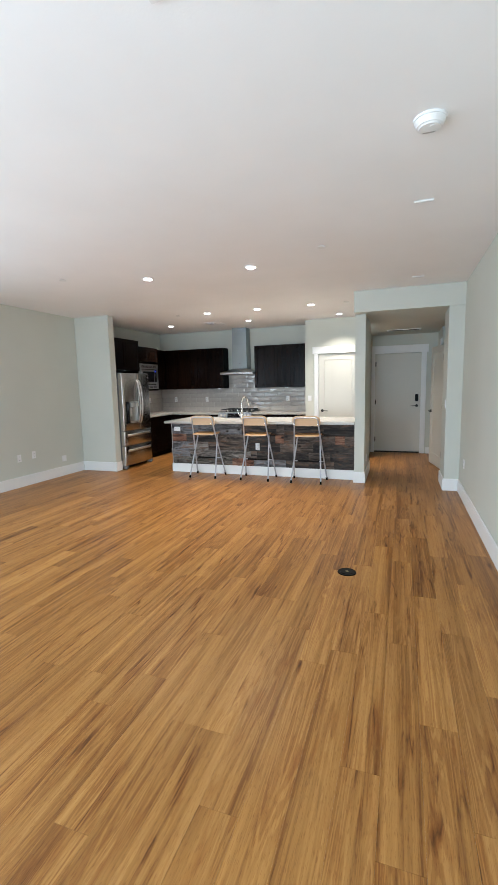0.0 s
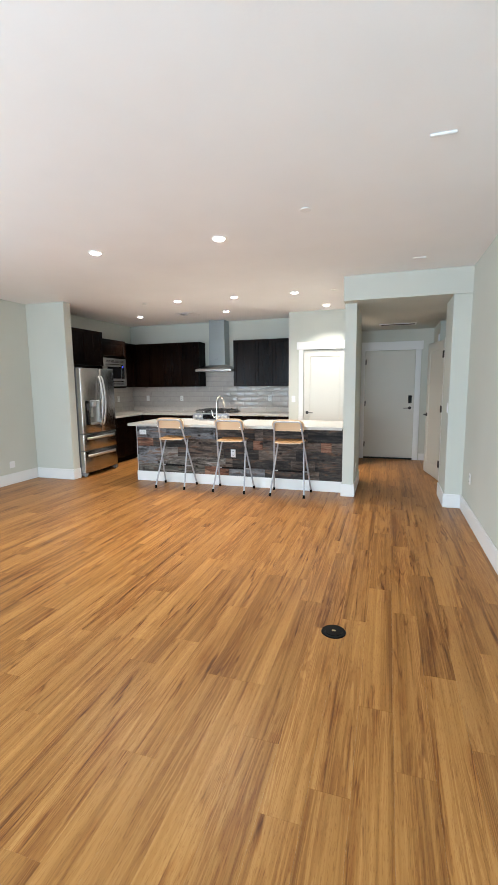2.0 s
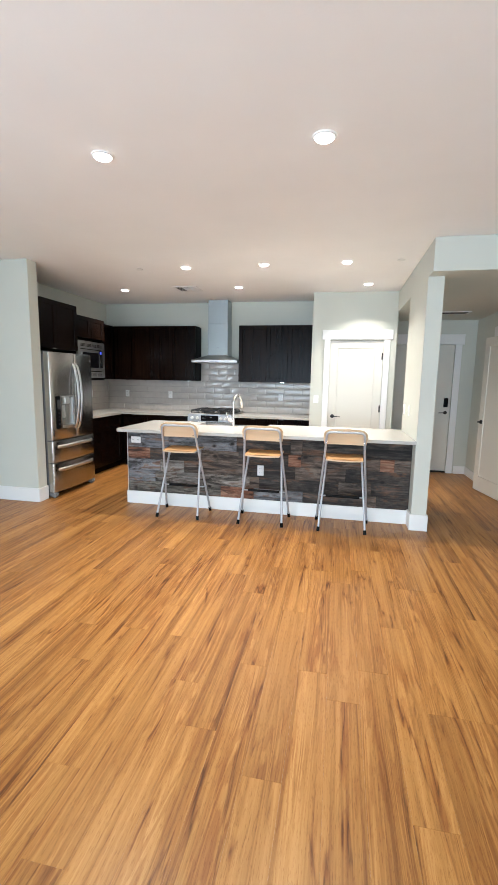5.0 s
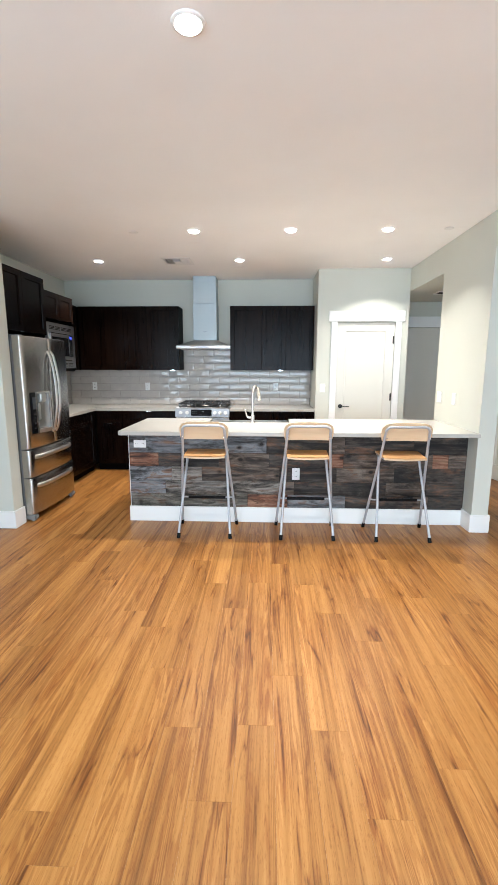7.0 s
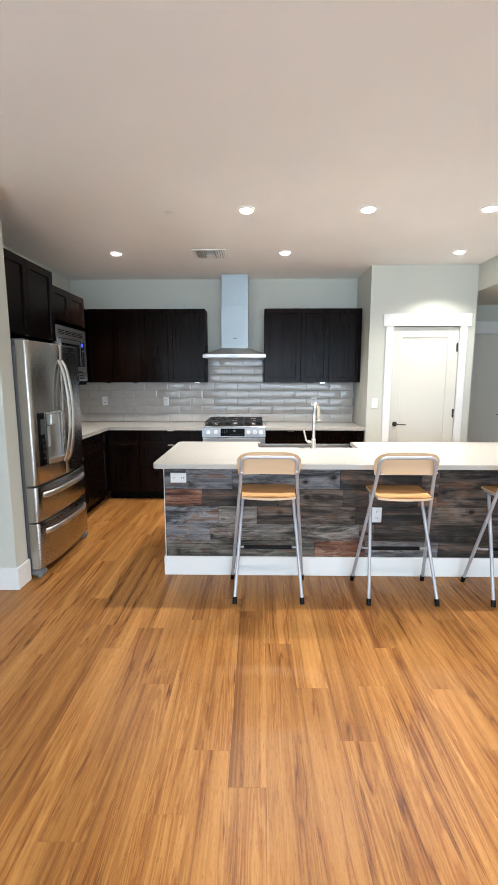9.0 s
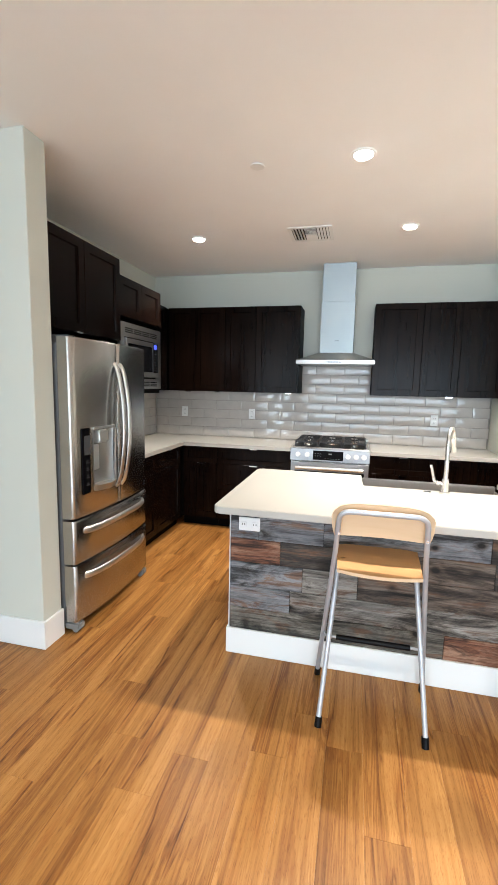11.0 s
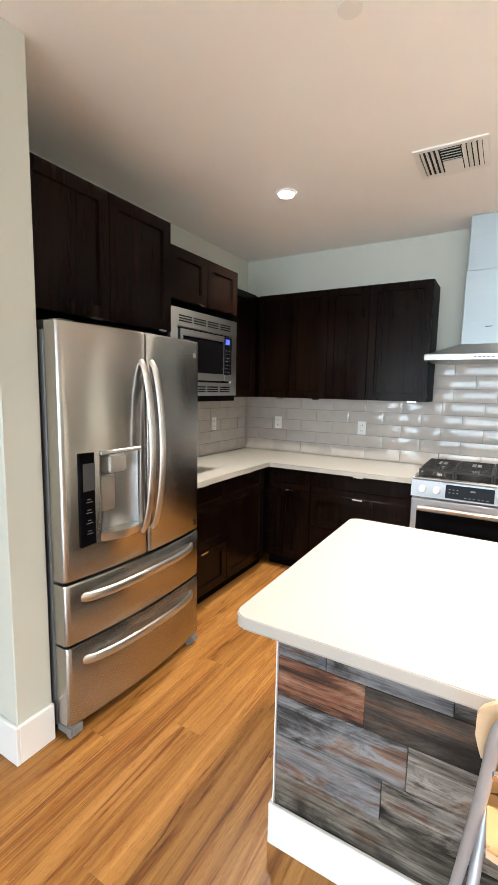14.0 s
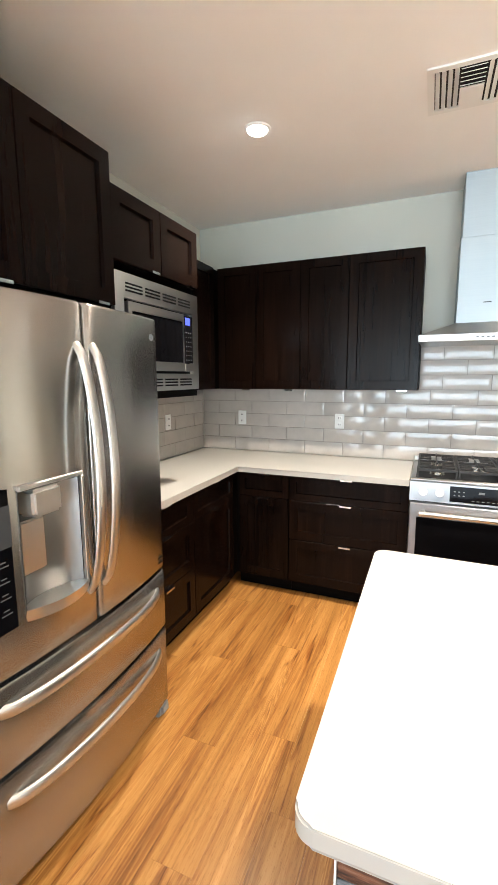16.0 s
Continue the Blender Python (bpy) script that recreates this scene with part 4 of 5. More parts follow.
bm = bmesh.new()
prism(bm, [(-5.418, 7.578), (-4.785, 7.578), (-4.785, 8.778), (-3.650, 8.778), (-3.650, 9.448), (-5.418, 9.448)], 0.876, 0.914)
bmesh.ops.bevel(bm, geom=[e for e in bm.edges if abs(e.verts[0].co.z - e.verts[1].co.z) < 1e-6 and e.verts[0].co.z > 0.9], offset=0.004, segments=2, affect="EDGES")
solid("corner_worktop", bm, M_QUARTZ, "off-white quartz worktop running round the corner", "worktop")
solid("side_worktop", boxes((-2.886, -1.702, 8.787, 9.448, 0.876, 0.914), bevel=0.004, seg=2), M_QUARTZ, "off-white quartz worktop beside the range", "worktop")

# ---- refrigerator ----
FW, FH = 0.895, 1.765
fridge = thing("refrigerator", -4.605, 6.682, 0, "stainless steel French-door refrigerator with two drawers", "refrigerator", rz=90)
part("cabinet_body", boxes((0.004, FW - 0.004, 0.085, 0.80, 0.045, FH - 0.03), bevel=0.006), M_GREYBOX, fridge, "grey painted steel body")
part("kick_plate", boxes((0.03, FW - 0.03, 0.11, 0.13, 0.01, 0.06)), M_BLACK, fridge)


def slab(bm, x0, x1, z0, z1, bow, thick=0.078, nx=16, r=0.010, hole=None):
    """A steel front, bowed outward in plan across the whole width of the refrigerator, with rounded edges; hole: x0, x1, z0, z1 of an opening in its face."""
    rr = 0.020
    xs = [x0 + rr + (x1 - x0 - 2 * rr) * i / nx for i in range(nx + 1)]
    steps = [rr * (1 - math.cos(math.pi / 2 * k / 5)) for k in range(5)]
    xs = [x0 + s for s in steps] + xs + [x1 - s for s in reversed(steps)]
    zs = [z0, z0 + r, z1 - r, z1]
    if hole:
        xs = sorted([x for x in xs if min(abs(x - hole[0]), abs(x - hole[1])) > 0.008] + [hole[0], hole[1]])
        zs = [z0, z0 + r, hole[2], hole[3], z1 - r, z1]
    front, back = [], []
    for x in xs:
        u = 2 * x / FW - 1
        y = -bow * (1 - u * u) + rr - math.sqrt(max(0.0, rr * rr - max(0.0, rr - min(x - x0, x1 - x)) ** 2))
        front.append([bm.verts.new((x, y + (r * 0.6 if z in (z0, z1) else 0), z)) for z in zs])
        back.append((bm.verts.new((x, thick, z0)), bm.verts.new((x, thick, z1))))
    for i in range(len(xs) - 1):
        a, b, c, d = front[i], front[i + 1], back[i], back[i + 1]
        for k in range(len(zs) - 1):
            if not (hole and zs[k] == hole[2] and hole[0] <= xs[i] < hole[1]):
                bm.faces.new((a[k], b[k], b[k + 1], a[k + 1]))
        bm.faces.new((a[0], c[0], d[0], b[0]))
        bm.faces.new((a[-1], b[-1], d[1], c[1]))
        bm.faces.new((c[0], c[1], d[1], d[0]))
    for i in (0, -1):
        bm.faces.new((*front[i], back[i][1], back[i][0]))
    return bm


BOW = 0.036
SPLIT = 0.447
dx0, dx1, dz0, dz1 = 0.072, 0.402, 0.850, 1.245
left_door = part("door", slab(bmesh.new(), 0.002, SPLIT - 0.003, 0.715, FH, BOW, hole=(dx0 + 0.100, dx1 - 0.012, dz0 + 0.02, dz1 - 0.014)), M_STEEL, fridge, "stainless door with a water and ice dispenser", True)
right_door = part("door", slab(bmesh.new(), SPLIT + 0.003, FW - 0.002, 0.715, FH, BOW), M_STEEL, fridge, smooth=True)
upper_drawer = part("drawer_front", slab(bmesh.new(), 0.002, FW - 0.002, 0.437, 0.700, BOW), M_STEEL, fridge, smooth=True)
lower_drawer = part("drawer_front", slab(bmesh.new(), 0.002, FW - 0.002, 0.074, 0.425, BOW), M_STEEL, fridge, smooth=True)


def fy(x):
    """The face of the bowed front at x."""
    u = 2 * x / FW - 1
    return -BOW * (1 - u * u)


for door, x in ((left_door, SPLIT - 0.034), (right_door, SPLIT + 0.034)):
    pts = [(x, fy(x) + 0.008 - 0.072 * max(0.0, math.sin(math.pi * k / 24)) ** 0.55, 0.828 + 0.812 * k / 24) for k in range(25)]
    part("handle", tube(bmesh.new(), pts, 0.019, 14, 0.52), M_CHROMEB, door, "bowed satin steel handle", True)
for drawer, z in ((upper_drawer, 0.635), (lower_drawer, 0.352)):
    pts = []
    for k in range(27):
        x = 0.075 + (FW - 0.15) * k / 26
        pts.append((x, fy(x) + 0.008 - 0.052 * max(0.0, math.sin(math.pi * k / 26)) ** 0.5, z - 0.006 * math.cos(2 * math.pi * k / 26)))
    part("handle", tube(bmesh.new(), pts, 0.0105, 14, 2.0), M_CHROMEB, drawer, "bowed satin steel handle", True)

# dispenser in the left door
yf = fy(0.24) + 0.002
disp = part("dispenser", boxes((dx0, dx0 + 0.098, fy(0.12) - 0.003, fy(0.12) + 0.012, dz0, dz1), bevel=0.002), M_GLASSB, left_door, "black glass control strip")
hx0, hx1, hz0, hz1 = dx0 + 0.100, dx1 - 0.012, dz0 + 0.02, dz1 - 0.014
bm = bmesh.new()
prev = None
for k in range(13):
    v = k / 12
    x = hx0 + (hx1 - hx0) * v
    y = yf + 0.062 * max(0.0, math.sin(math.pi * v)) ** 0.5
    cur = [bm.verts.new((x, y, hz0)), bm.verts.new((x, y, hz1))]
    if prev:
        bm.faces.new((prev[0], cur[0], cur[1], prev[1]))
    prev = cur
part("dispenser_bay", bm, M_BAY, left_door, "satin curved dispenser bay", True)
part("bay_roof", boxes((hx0, hx1, yf - 0.003, yf + 0.064, hz1 - 0.004, hz1)), M_BAY, left_door)
part("dispenser_frame", boxes((dx0 + 0.098, dx1, fy(0.3) - 0.006, fy(0.3) + 0.008, hz1, dz1), (hx1, dx1, fy(dx1) - 0.007, fy(dx1) + 0.008, hz0, hz1), bevel=0.002), M_CHROMEB, left_door)
bm = bmesh.new()
ring_lo, ring_hi = [], []
for k in range(13):
    v = k / 12
    x = hx0 - 0.002 + (hx1 - hx0 + 0.014) * v
    y = fy(x) - 0.004 - 0.034 * max(0.0, math.sin(math.pi * v)) ** 0.8
    ring_lo.append(bm.verts.new((x, y + 0.006, dz0)))
    ring_hi.append(bm.verts.new((x, y, dz0 + 0.036)))
blo = [bm.verts.new((v.co.x, yf + 0.06, dz0)) for v in ring_lo]
bhi = [bm.verts.new((v.co.x, yf + 0.06, dz0 + 0.024)) for v in ring_hi]
for k in range(12):
    bm.faces.new((ring_lo[k], ring_lo[k + 1], ring_hi[k + 1], ring_hi[k]))
    bm.faces.new((ring_hi[k], ring_hi[k + 1], bhi[k + 1], bhi[k]))
    bm.faces.new((ring_lo[k], blo[k], blo[k + 1], ring_lo[k + 1]))
part("drip_tray", bm, M_CHROMEB, left_door, "satin steel drip tray", True)
part("ice_chute", boxes((hx0 + 0.030, hx0 + 0.135, yf - 0.022, yf + 0.05, hz1 - 0.085, hz1 - 0.004), bevel=0.010, seg=2), M_CHROMEB, left_door)
part("paddle", boxes((hx0 + 0.022, hx0 + 0.108, yf + 0.030, yf + 0.042, hz0 + 0.10, hz0 + 0.26), bevel=0.005, seg=2), M_CHROMEB, left_door)
yf = fy(0.12) - 0.001
for k in range(4):
    part("print", boxes((dx0 + 0.028, dx0 + 0.060, yf - 0.003, yf - 0.001, dz0 + 0.05 + 0.045 * k, dz0 + 0.053 + 0.045 * k), (dx0 + 0.034, dx0 + 0.052, yf - 0.003, yf - 0.001, dz0 + 0.062 + 0.045 * k, dz0 + 0.065 + 0.045 * k)), M_TEXT, disp)
part("display", boxes((dx0 + 0.016, dx0 + 0.076, yf - 0.003, yf - 0.001, dz1 - 0.16, dz1 - 0.045)), M_GREYGLASS, disp)
part("badge", cyl(bmesh.new(), (FW - 0.060, fy(FW - 0.06) - 0.002, FH - 0.075), (FW - 0.060, fy(FW - 0.06) + 0.002, FH - 0.075), 0.014, 20), M_CHROME, right_door)
part("badge", boxes((FW - 0.075, FW - 0.028, fy(FW - 0.05) - 0.002, fy(FW - 0.05) + 0.004, 0.745, 0.752), (FW - 0.075, FW - 0.028, fy(FW - 0.05) - 0.002, fy(FW - 0.05) + 0.004, 0.765, 0.772)), M_BLACK, right_door)
for hx in (0.03, FW - 0.11):
    part("hinge_cover", boxes((hx, hx + 0.08, 0.03, 0.19, FH - 0.03, FH + 0.012), bevel=0.006, seg=2), M_GREYBOX, fridge, "grey hinge cover")
M_FOOT = plain("grey_plastic", (0.20, 0.20, 0.195), 0.5)
for hx in (0.008, FW - 0.072):
    bm = boxes((hx, hx + 0.064, -0.006, 0.10, 0.016, 0.070), bevel=0.012, seg=2)
    cyl(bm, (hx + 0.010, 0.03, 0.019), (hx + 0.054, 0.03, 0.019), 0.019, 16)
    part("foot", bm, M_FOOT, fridge, "grey levelling foot cover")

# ---- built-in microwave ----
mw = thing("microwave", -4.800, 7.562, 1.468, "built-in stainless microwave with a vented trim frame", "microwave", rz=90)
MWW, MWH = 0.705, 0.512
f = 0.062
part("trim_frame", ring_frame(bmesh.new(), (0, MWW, 0, MWH), (f, MWW - f, 0.085, MWH - 0.105), 0, 0.02), M_MICRO, mw, "stainless trim frame")
for z in (MWH - 0.058, 0.040):
    for g in range(4):
        for k in range(3):
            x0 = 0.075 + g * 0.142
            part("vent_slot", boxes((x0, x0 + 0.122, -0.0015, 0.003, z - 0.018 + 0.015 * k, z - 0.010 + 0.015 * k), bevel=0.001), M_BLACK, mw)
part("case", boxes((f - 0.01, MWW - f + 0.01, 0.02, 0.35, 0.075, MWH - 0.095)), M_BLACK, mw)
door = part("door", ring_frame(bmesh.new(), (f + 0.014, 0.535, 0.098, MWH - 0.118), (0.100, 0.528, 0.142, MWH - 0.155), -0.012, 0.02), M_MICRO, mw)
part("door_glass", boxes((0.101, 0.527, -0.008, 0.018, 0.143, MWH - 0.156)), M_GLASSB, door)
panel = part("control_panel", boxes((0.540, MWW - f - 0.014, -0.010, 0.02, 0.142, MWH - 0.121), bevel=0.002), M_GLASSB, mw)
part("display", boxes((0.550, 0.600, -0.0115, -0.009, MWH - 0.170, MWH - 0.132)), M_BLUE, panel, "blue lit clock display")
for r in range(7):
    for c3 in range(3):
        part("key", boxes((0.553 + 0.024 * c3, 0.563 + 0.024 * c3, -0.0112, -0.0095, 0.156 + 0.024 * r, 0.161 + 0.024 * r)), M_TEXT, panel)
part("open_button", boxes((0.539, 0.629, -0.012, 0.01, 0.098, 0.139), bevel=0.003), M_MICRO, mw)
solid("microwave_shelf", boxes((-5.415, -4.812, 7.565, 8.265, 1.43, 1.466)), M_ESPBODY, "dark espresso shelf carrying the microwave", "shelf")
solid("microwave_surround", boxes((-5.415, -4.83, 7.565, 7.60, 1.468, 2.018), (-5.415, -4.83, 8.235, 8.268, 1.468, 2.018), (-5.415, -5.40, 7.60, 8.235, 1.468, 2.018)), M_ESPBODY, "dark espresso surround of the microwave", "cabinet")

# ---- range ----
RX0, RX1, RY = -3.646, -2.890, 8.742
RW = RX1 - RX0
rangeob = thing("gas_range", RX0, RY, 0, "stainless slide-in gas range with black grates", "range")
part("body", boxes((0.003, RW - 0.003, 0.06, 0.70, 0.09, 0.905)), M_STEEL, rangeob)
part("kick", boxes((0.03, RW - 0.03, 0.09, 0.11, 0.0, 0.09)), M_BLACK, rangeob)
bm = bmesh.new()
prof = [(0.075, 0.795), (0.012, 0.800), (0.030, 0.912), (0.075, 0.922)]
va = [bm.verts.new((0.0, y, z)) for y, z in prof]
vb = [bm.verts.new((RW, y, z)) for y, z in prof]
for i in range(4):
    bm.faces.new((va[i], va[(i + 1) % 4], vb[(i + 1) % 4], vb[i]))
bm.faces.new(va)
bm.faces.new(vb)
cp = part("control_panel", bm, M_RANGE, rangeob)
M_KNOB = plain("pale_satin_knob", (0.72, 0.70, 0.67), 0.35, 0.3)
tilt = math.degrees(math.atan2(0.018, 0.112))


def on_panel(x, s, ob):
    """Sets a part on the slanted front of the range, s of the way up."""
    ob.matrix_local = pose(x, 0.012 + 0.018 * s - 0.0005, 0.80 + 0.112 * s, -tilt, 0, 0)


for x in (0.075, 0.165, 0.555, 0.630, 0.703):
    bm = cyl(bmesh.new(), (0, 0, 0), (0, -0.006, 0), 0.025, 24)
    cyl(bm, (0, -0.008, 0), (0, -0.034, 0), 0.0235, 24, 0.021)
    box(bm, -0.003, 0.003, -0.040, -0.030, -0.020, 0.020, 0.001)
    on_panel(x, 0.50, part("knob", bm, M_KNOB, cp, "pale satin burner knob"))
scr = part("display", boxes((-0.145, 0.145, -0.003, 0.002, -0.045, 0.045), bevel=0.001), M_GLASSB, cp, "black touch control display")
on_panel(0.365, 0.50, scr)
for k in range(6):
    part("print", boxes((-0.125 + 0.024 * (k % 3), -0.115 + 0.024 * (k % 3), -0.0042, -0.0028, 0.012 - 0.022 * (k // 3), 0.018 - 0.022 * (k // 3))), M_TEXT, scr)
    part("print", boxes((-0.03 + 0.026 * k, -0.016 + 0.026 * k, -0.0042, -0.0028, -0.033, -0.029)), M_TEXT, scr)
part("clock", boxes((0.005, 0.035, -0.0042, -0.0028, 0.010, 0.022)), M_TEXT, scr)
od = part("oven_door", boxes((0.006, RW - 0.006, 0.012, 0.06, 0.215, 0.785), bevel=0.004), M_RANGE, rangeob)
part("oven_window", boxes((0.045, RW - 0.045, 0.008, 0.014, 0.27, 0.700), bevel=0.002), M_GLASSB, od, "black oven glass")
bm = tube(bmesh.new(), [(0.06, -0.040, 0.735), (RW - 0.06, -0.040, 0.735)], 0.0155, 16)
for x in (0.085, RW - 0.085):
    cyl(bm, (x, 0.012, 0.735), (x, -0.04, 0.735), 0.010, 12)
part("handle", bm, M_CHROMEB, od, "round satin steel handle", True)
part("warming_drawer", boxes((0.006, RW - 0.006, 0.012, 0.06, 0.095, 0.208), bevel=0.004), M_STEELH, rangeob)
part("cooktop", boxes((0.0, RW, 0.055, 0.695, 0.905, 0.926), bevel=0.004), M_STEELH, rangeob)
part("burner_pan", boxes((0.03, RW - 0.03, 0.09, 0.66, 0.926, 0.929)), M_BLACK, rangeob, "black enamelled burner pan")
for bx, by, br in ((0.15, 0.22, 0.045), (0.15, 0.52, 0.036), (0.378, 0.37, 0.055), (0.606, 0.22, 0.036), (0.606, 0.52, 0.045)):
    bm = cyl(bmesh.new(), (bx, by, 0.929), (bx, by, 0.942), br, 24, br * 0.9)
    cyl(bm, (bx, by, 0.942), (bx, by, 0.951), br * 0.75, 24)
    part("burner", bm, M_NICKEL, rangeob)
for g in range(3):
    x0, x1 = 0.033 + g * 0.231, 0.033 + g * 0.231 + 0.227
    rows = [(x0, x1, 0.095, 0.107, 0.966, 0.982), (x0, x1, 0.643, 0.655, 0.966, 0.982), (x0, x0 + 0.012, 0.107, 0.643, 0.966, 0.982), (x1 - 0.012, x1, 0.107, 0.643, 0.966, 0.982)]
    xm = (x0 + x1) / 2
    for y in (0.165, 0.22, 0.275, 0.465, 0.52, 0.575):
        rows += [(x0 + 0.012, xm - 0.032, y - 0.004, y + 0.004, 0.972, 0.986), (xm + 0.032, x1 - 0.012, y - 0.004, y + 0.004, 0.972, 0.986)]
    rows += [(x0 + 0.012, x1 - 0.012, 0.366, 0.374, 0.972, 0.986)]
    rows += [(xm - 0.004, xm + 0.004, a, b, 0.974, 0.990) for a, b in ((0.107, 0.180), (0.262, 0.478), (0.560, 0.643))]
    rows += [(x, x + 0.012, y, y + 0.012, 0.929, 0.968) for x in (x0, x1 - 0.012) for y in (0.095, 0.643)]
    part("grate", boxes(*rows, bevel=0.0015), M_IRON, rangeob, "black cast-iron grate")
part("rear_trim", boxes((0.0, RW, 0.672, 0.70, 0.926, 0.960), bevel=0.004), M_STEELH, rangeob)

# ---- range hood ----
hood = thing("range_hood", -3.268, 8.95, 1.72, "stainless chimney range hood over the range", "range hood")
HW = 0.381
part("canopy", boxes((-HW, HW, 0, 0.496, 0.022, 0.064), bevel=0.002), M_STEELH, hood)
bm = bmesh.new()
lo = [bm.verts.new(v) for v in ((-HW + 0.004, 0.004, 0.064), (HW - 0.004, 0.004, 0.064), (HW - 0.004, 0.496, 0.064), (-HW + 0.004, 0.496, 0.064))]
hi = [bm.verts.new(v) for v in ((-0.172, 0.215, 0.148), (0.172, 0.215, 0.148), (0.172, 0.496, 0.148), (-0.172, 0.496, 0.148))]
for i in range(4):
    bm.faces.new((lo[i], lo[(i + 1) % 4], hi[(i + 1) % 4], hi[i]))
bm.faces.new(lo)
bm.faces.new(hi)
part("pyramid", bm, M_STEELH, hood)
part("chimney", boxes((-0.170, 0.170, 0.218, 0.496, 0.146, 0.66), bevel=0.002), M_HOOD, hood)
part("upper_chimney", boxes((-0.164, 0.164, 0.223, 0.496, 0.66, CEIL - 1.72 - 0.002), bevel=0.002), M_HOOD, hood)
part("button", boxes((-0.08, 0.08, -0.002, 0.004, 0.034, 0.050), bevel=0.001), M_ALU, hood)
for k in range(5):
    part("button", boxes((-0.065 + 0.027 * k, -0.050 + 0.027 * k, -0.004, 0.0, 0.038, 0.046), bevel=0.001), M_GREYBOX, hood)
part("badge", boxes((-0.022, 0.022, 0.216, 0.22, 0.265, 0.270)), M_BLACK, hood)
part("filter", boxes((-HW + 0.03, -0.005, 0.03, 0.45, 0.0235, 0.030), (0.005, HW - 0.03, 0.03, 0.45, 0.0235, 0.030), bevel=0.002), M_STEELY, hood)

# ---- backsplash tiles ----
TP, TH, GAP = 0.3075, 0.1045, 0.0038


def tile_mesh(w, h):
    """A glazed tile with a softly pillowed face towards -y."""
    bm = bmesh.new()
    us = [s * (1 - 2 * d / w) for s, d in ((-1, 0), (-1, 0.006), (-1, 0.014), (-1, 0.024), (1, 0.024), (1, 0.014), (1, 0.006), (1, 0))] if w > 0.06 else [-1, -0.5, 0.5, 1]
    vs = (-1, -0.84, -0.55, -0.2, 0.2, 0.55, 0.84, 1)

    def rise(d, reach):
        k = min(1.0, d / reach)
        return k * (2 - k)
    grid = [[bm.verts.new((u * w / 2, -0.0078 - 0.0030 * rise((1 - abs(u)) * w / 2, 0.024) * rise((1 - abs(v)) * h / 2, 0.044), v * h / 2)) for u in us] for v in vs]
    for a, b in zip(grid, grid[1:]):
        for i in range(len(us) - 1):
            bm.faces.new((a[i], a[i + 1], b[i + 1], b[i]))
    rim = grid[0] + [r[-1] for r in grid[1:]] + grid[-1][-2::-1] + [r[0] for r in grid[-2:0:-1]]
    low = [bm.verts.new((v.co.x, 0.0, v.co.z)) for v in rim]
    k = len(rim)
    for i in range(k):
        bm.faces.new((rim[i], low[i], low[(i + 1) % k], rim[(i + 1) % k]))
    me = mesh_of(bm, "tile", True)
    me.materials.append(M_TILE)
    return me


TILES = {}


def tile_run(parent, x0, x1, z0, rows, shift):
    trng = random.Random(11)
    for r in range(rows):
        x = x0 - ((r + shift) % 2) * TP / 2
        while x < x1 - 0.004:
            a, b = max(x, x0), min(x + TP, x1)
            w = round(b - a - GAP, 3)
            if w > 0.012:
                if w not in TILES:
                    TILES[w] = tile_mesh(w, TH - GAP)
                ob = new("tile", TILES[w])
                ob.parent = parent
                ob.matrix_local = pose((a + b) / 2, 0, z0 + (r + 0.5) * TH, trng.uniform(-0.8, 0.8), 0, trng.uniform(-0.5, 0.5))
            x += TP


def backsplash(name, rows, x, y, rz, label):
    ob = solid(name, boxes(*rows), M_GROUT, label, "backsplash", "structure")
    ob.matrix_world = pose(x, y, 0, 0, 0, rz)
    return ob


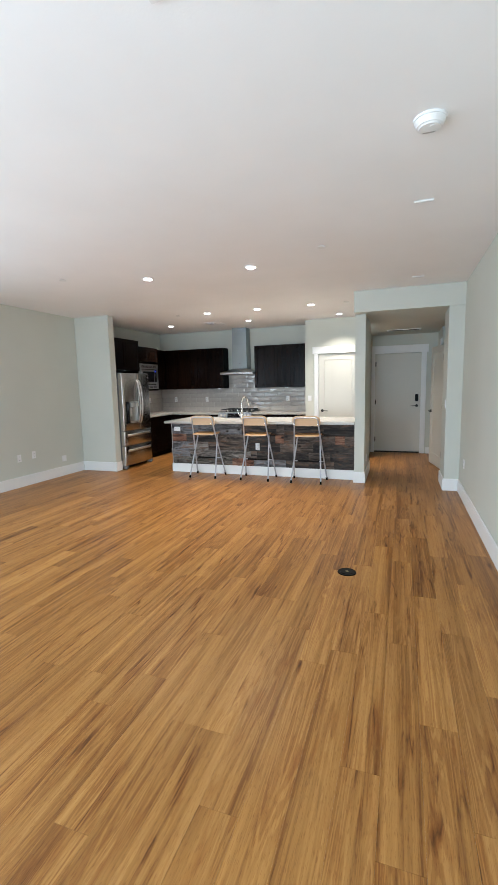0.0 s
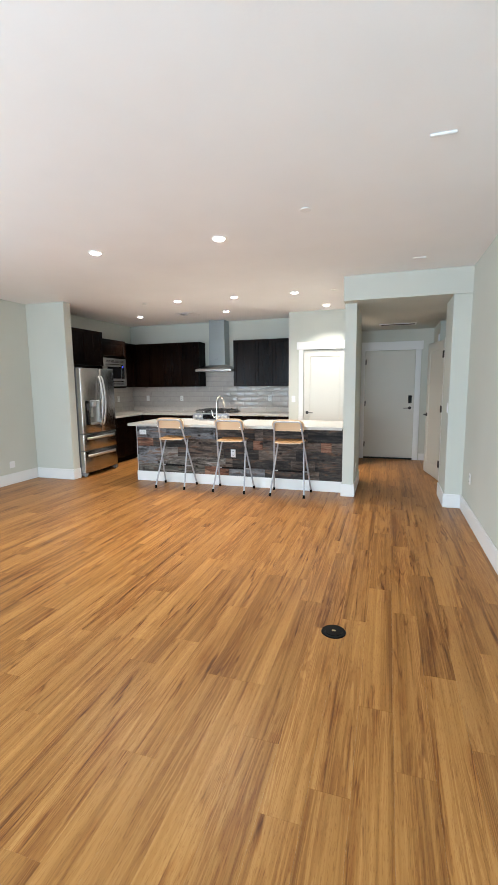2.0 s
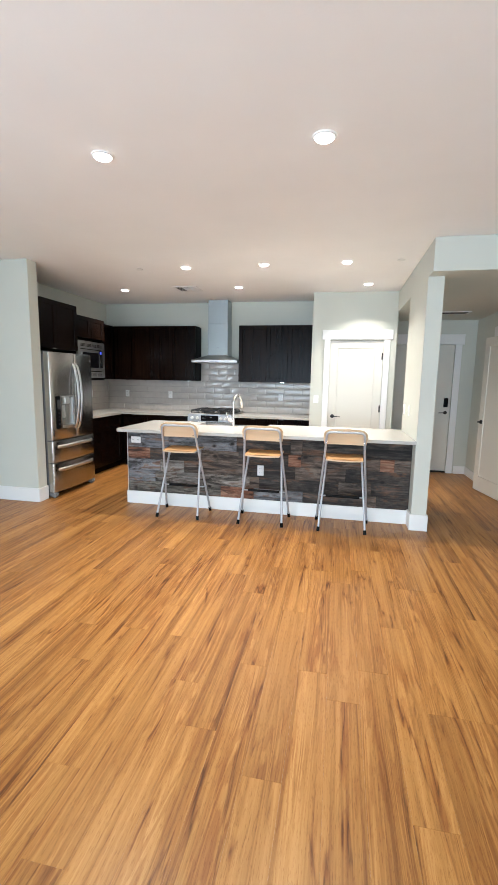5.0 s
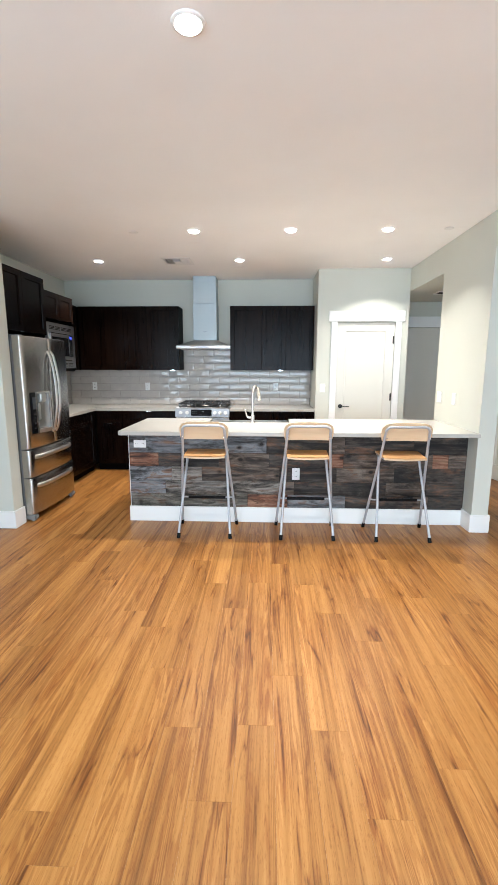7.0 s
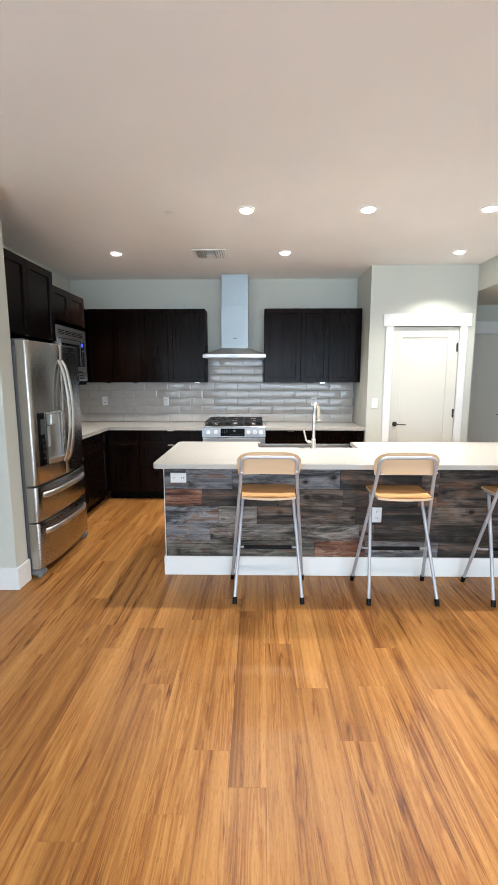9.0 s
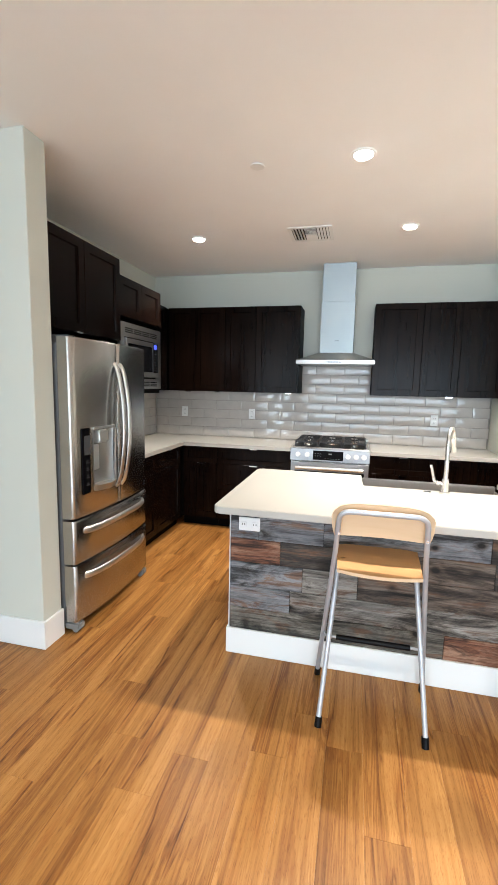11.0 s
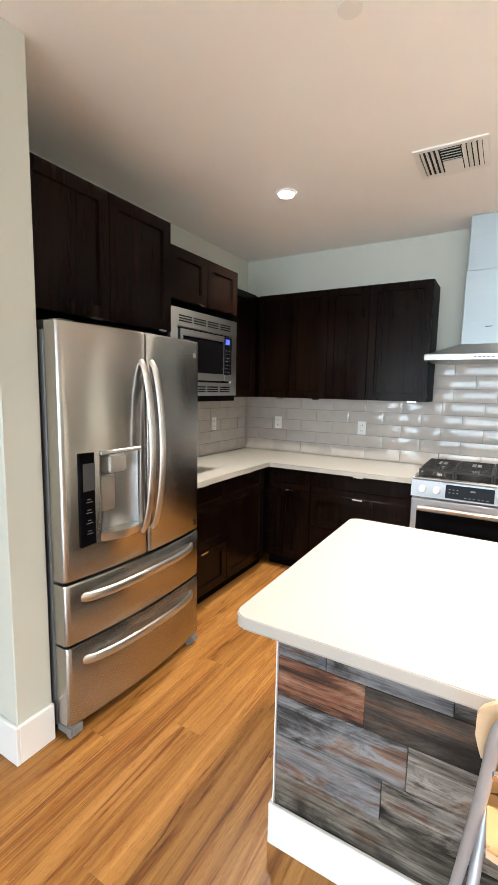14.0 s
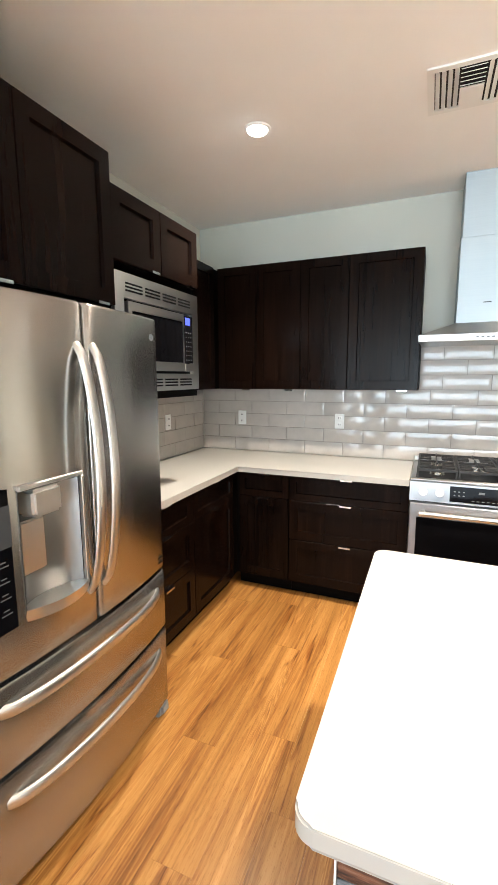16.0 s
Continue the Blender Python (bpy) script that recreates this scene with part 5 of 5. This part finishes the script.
north = backsplash("backsplash_north", [(-5.407, -1.702, -0.006, -0.0005, 0.916, 1.441), (-3.64, -2.903, -0.006, -0.0005, 1.441, 1.745)], 0, 9.45, 0, "glossy greige pillowed subway tile backsplash")
west = backsplash("backsplash_west", [(7.58, 9.437, -0.006, -0.0005, 0.916, 1.43)], -5.42, 0, 90, "glossy greige pillowed subway tile backsplash")
tile_run(north, -5.407, -1.702, 0.917, 5, 0)
tile_run(north, -3.64, -2.903, 0.917 + 5 * TH, 3, 1)
tile_run(west, 7.58, 9.437, 0.917, 5, 1)
for ob in list(north.children) + list(west.children):
    ob.location.y = -0.006

# ---- floor planks ----
PWID, PLEN = 0.1524, 1.226
FIRST_ROW = -5.536
# where an end joint lies along y, by row from the west wall
JOINTS = {11: 5.845, 15: 5.18, 16: 5.02, 17: 4.675, 18: 4.32, 19: 4.01, 21: 4.647, 22: 4.325, 24: 4.935, 28: 1.55, 30: 1.02, 31: 4.015, 32: 2.785, 33: 2.46, 34: 2.155, 36: 2.78, 37: 2.465}
bm = box(bmesh.new(), -PWID / 2 + 0.00012, PWID / 2 - 0.00012, -PLEN / 2 + 0.00015, PLEN / 2 - 0.00015, -0.0085, 0.0)
bmesh.ops.bevel(bm, geom=[e for e in bm.edges if all(v.co.z > -0.001 for v in e.verts)], offset=0.0003, segments=1, affect="EDGES")
plank_me = mesh_of(bm, "plank")
plank_me.materials.append(M_FLOOR)
prng = random.Random(3)
rest = []
count = 0
for i in range(43):
    px = FIRST_ROW + PWID / 2 + i * PWID
    off = (i * 0.437 + prng.uniform(-0.12, 0.12)) % 1.0
    y = -2.15 - off * PLEN
    if i in JOINTS:
        y = JOINTS[i] - PLEN * math.ceil((JOINTS[i] + 2.15) / PLEN)
    while y < 9.75:
        cy = y + PLEN / 2
        if 0.9 < cy < 8.0 and count < 298 and -5.3 < px < 0.9:
            ob = new("plank", plank_me)
            ob.parent = floor
            ob.location = (px, cy, prng.uniform(-0.0003, 0.0))
            count += 1
        else:
            rest.append((px, cy))
        y += PLEN
bm = bmesh.new()
for px, cy in rest:
    y0, y1 = max(cy - PLEN / 2 + 0.0006, -2.14), cy + PLEN / 2 - 0.0006
    if y1 > y0 + 0.01:
        box(bm, px - PWID / 2 + 0.0006, px + PWID / 2 - 0.0006, y0, y1, -0.0085, -0.0004)
far = part("planks", bm, M_FLOOR, floor, "more planks of the same floor", kind="stuff")
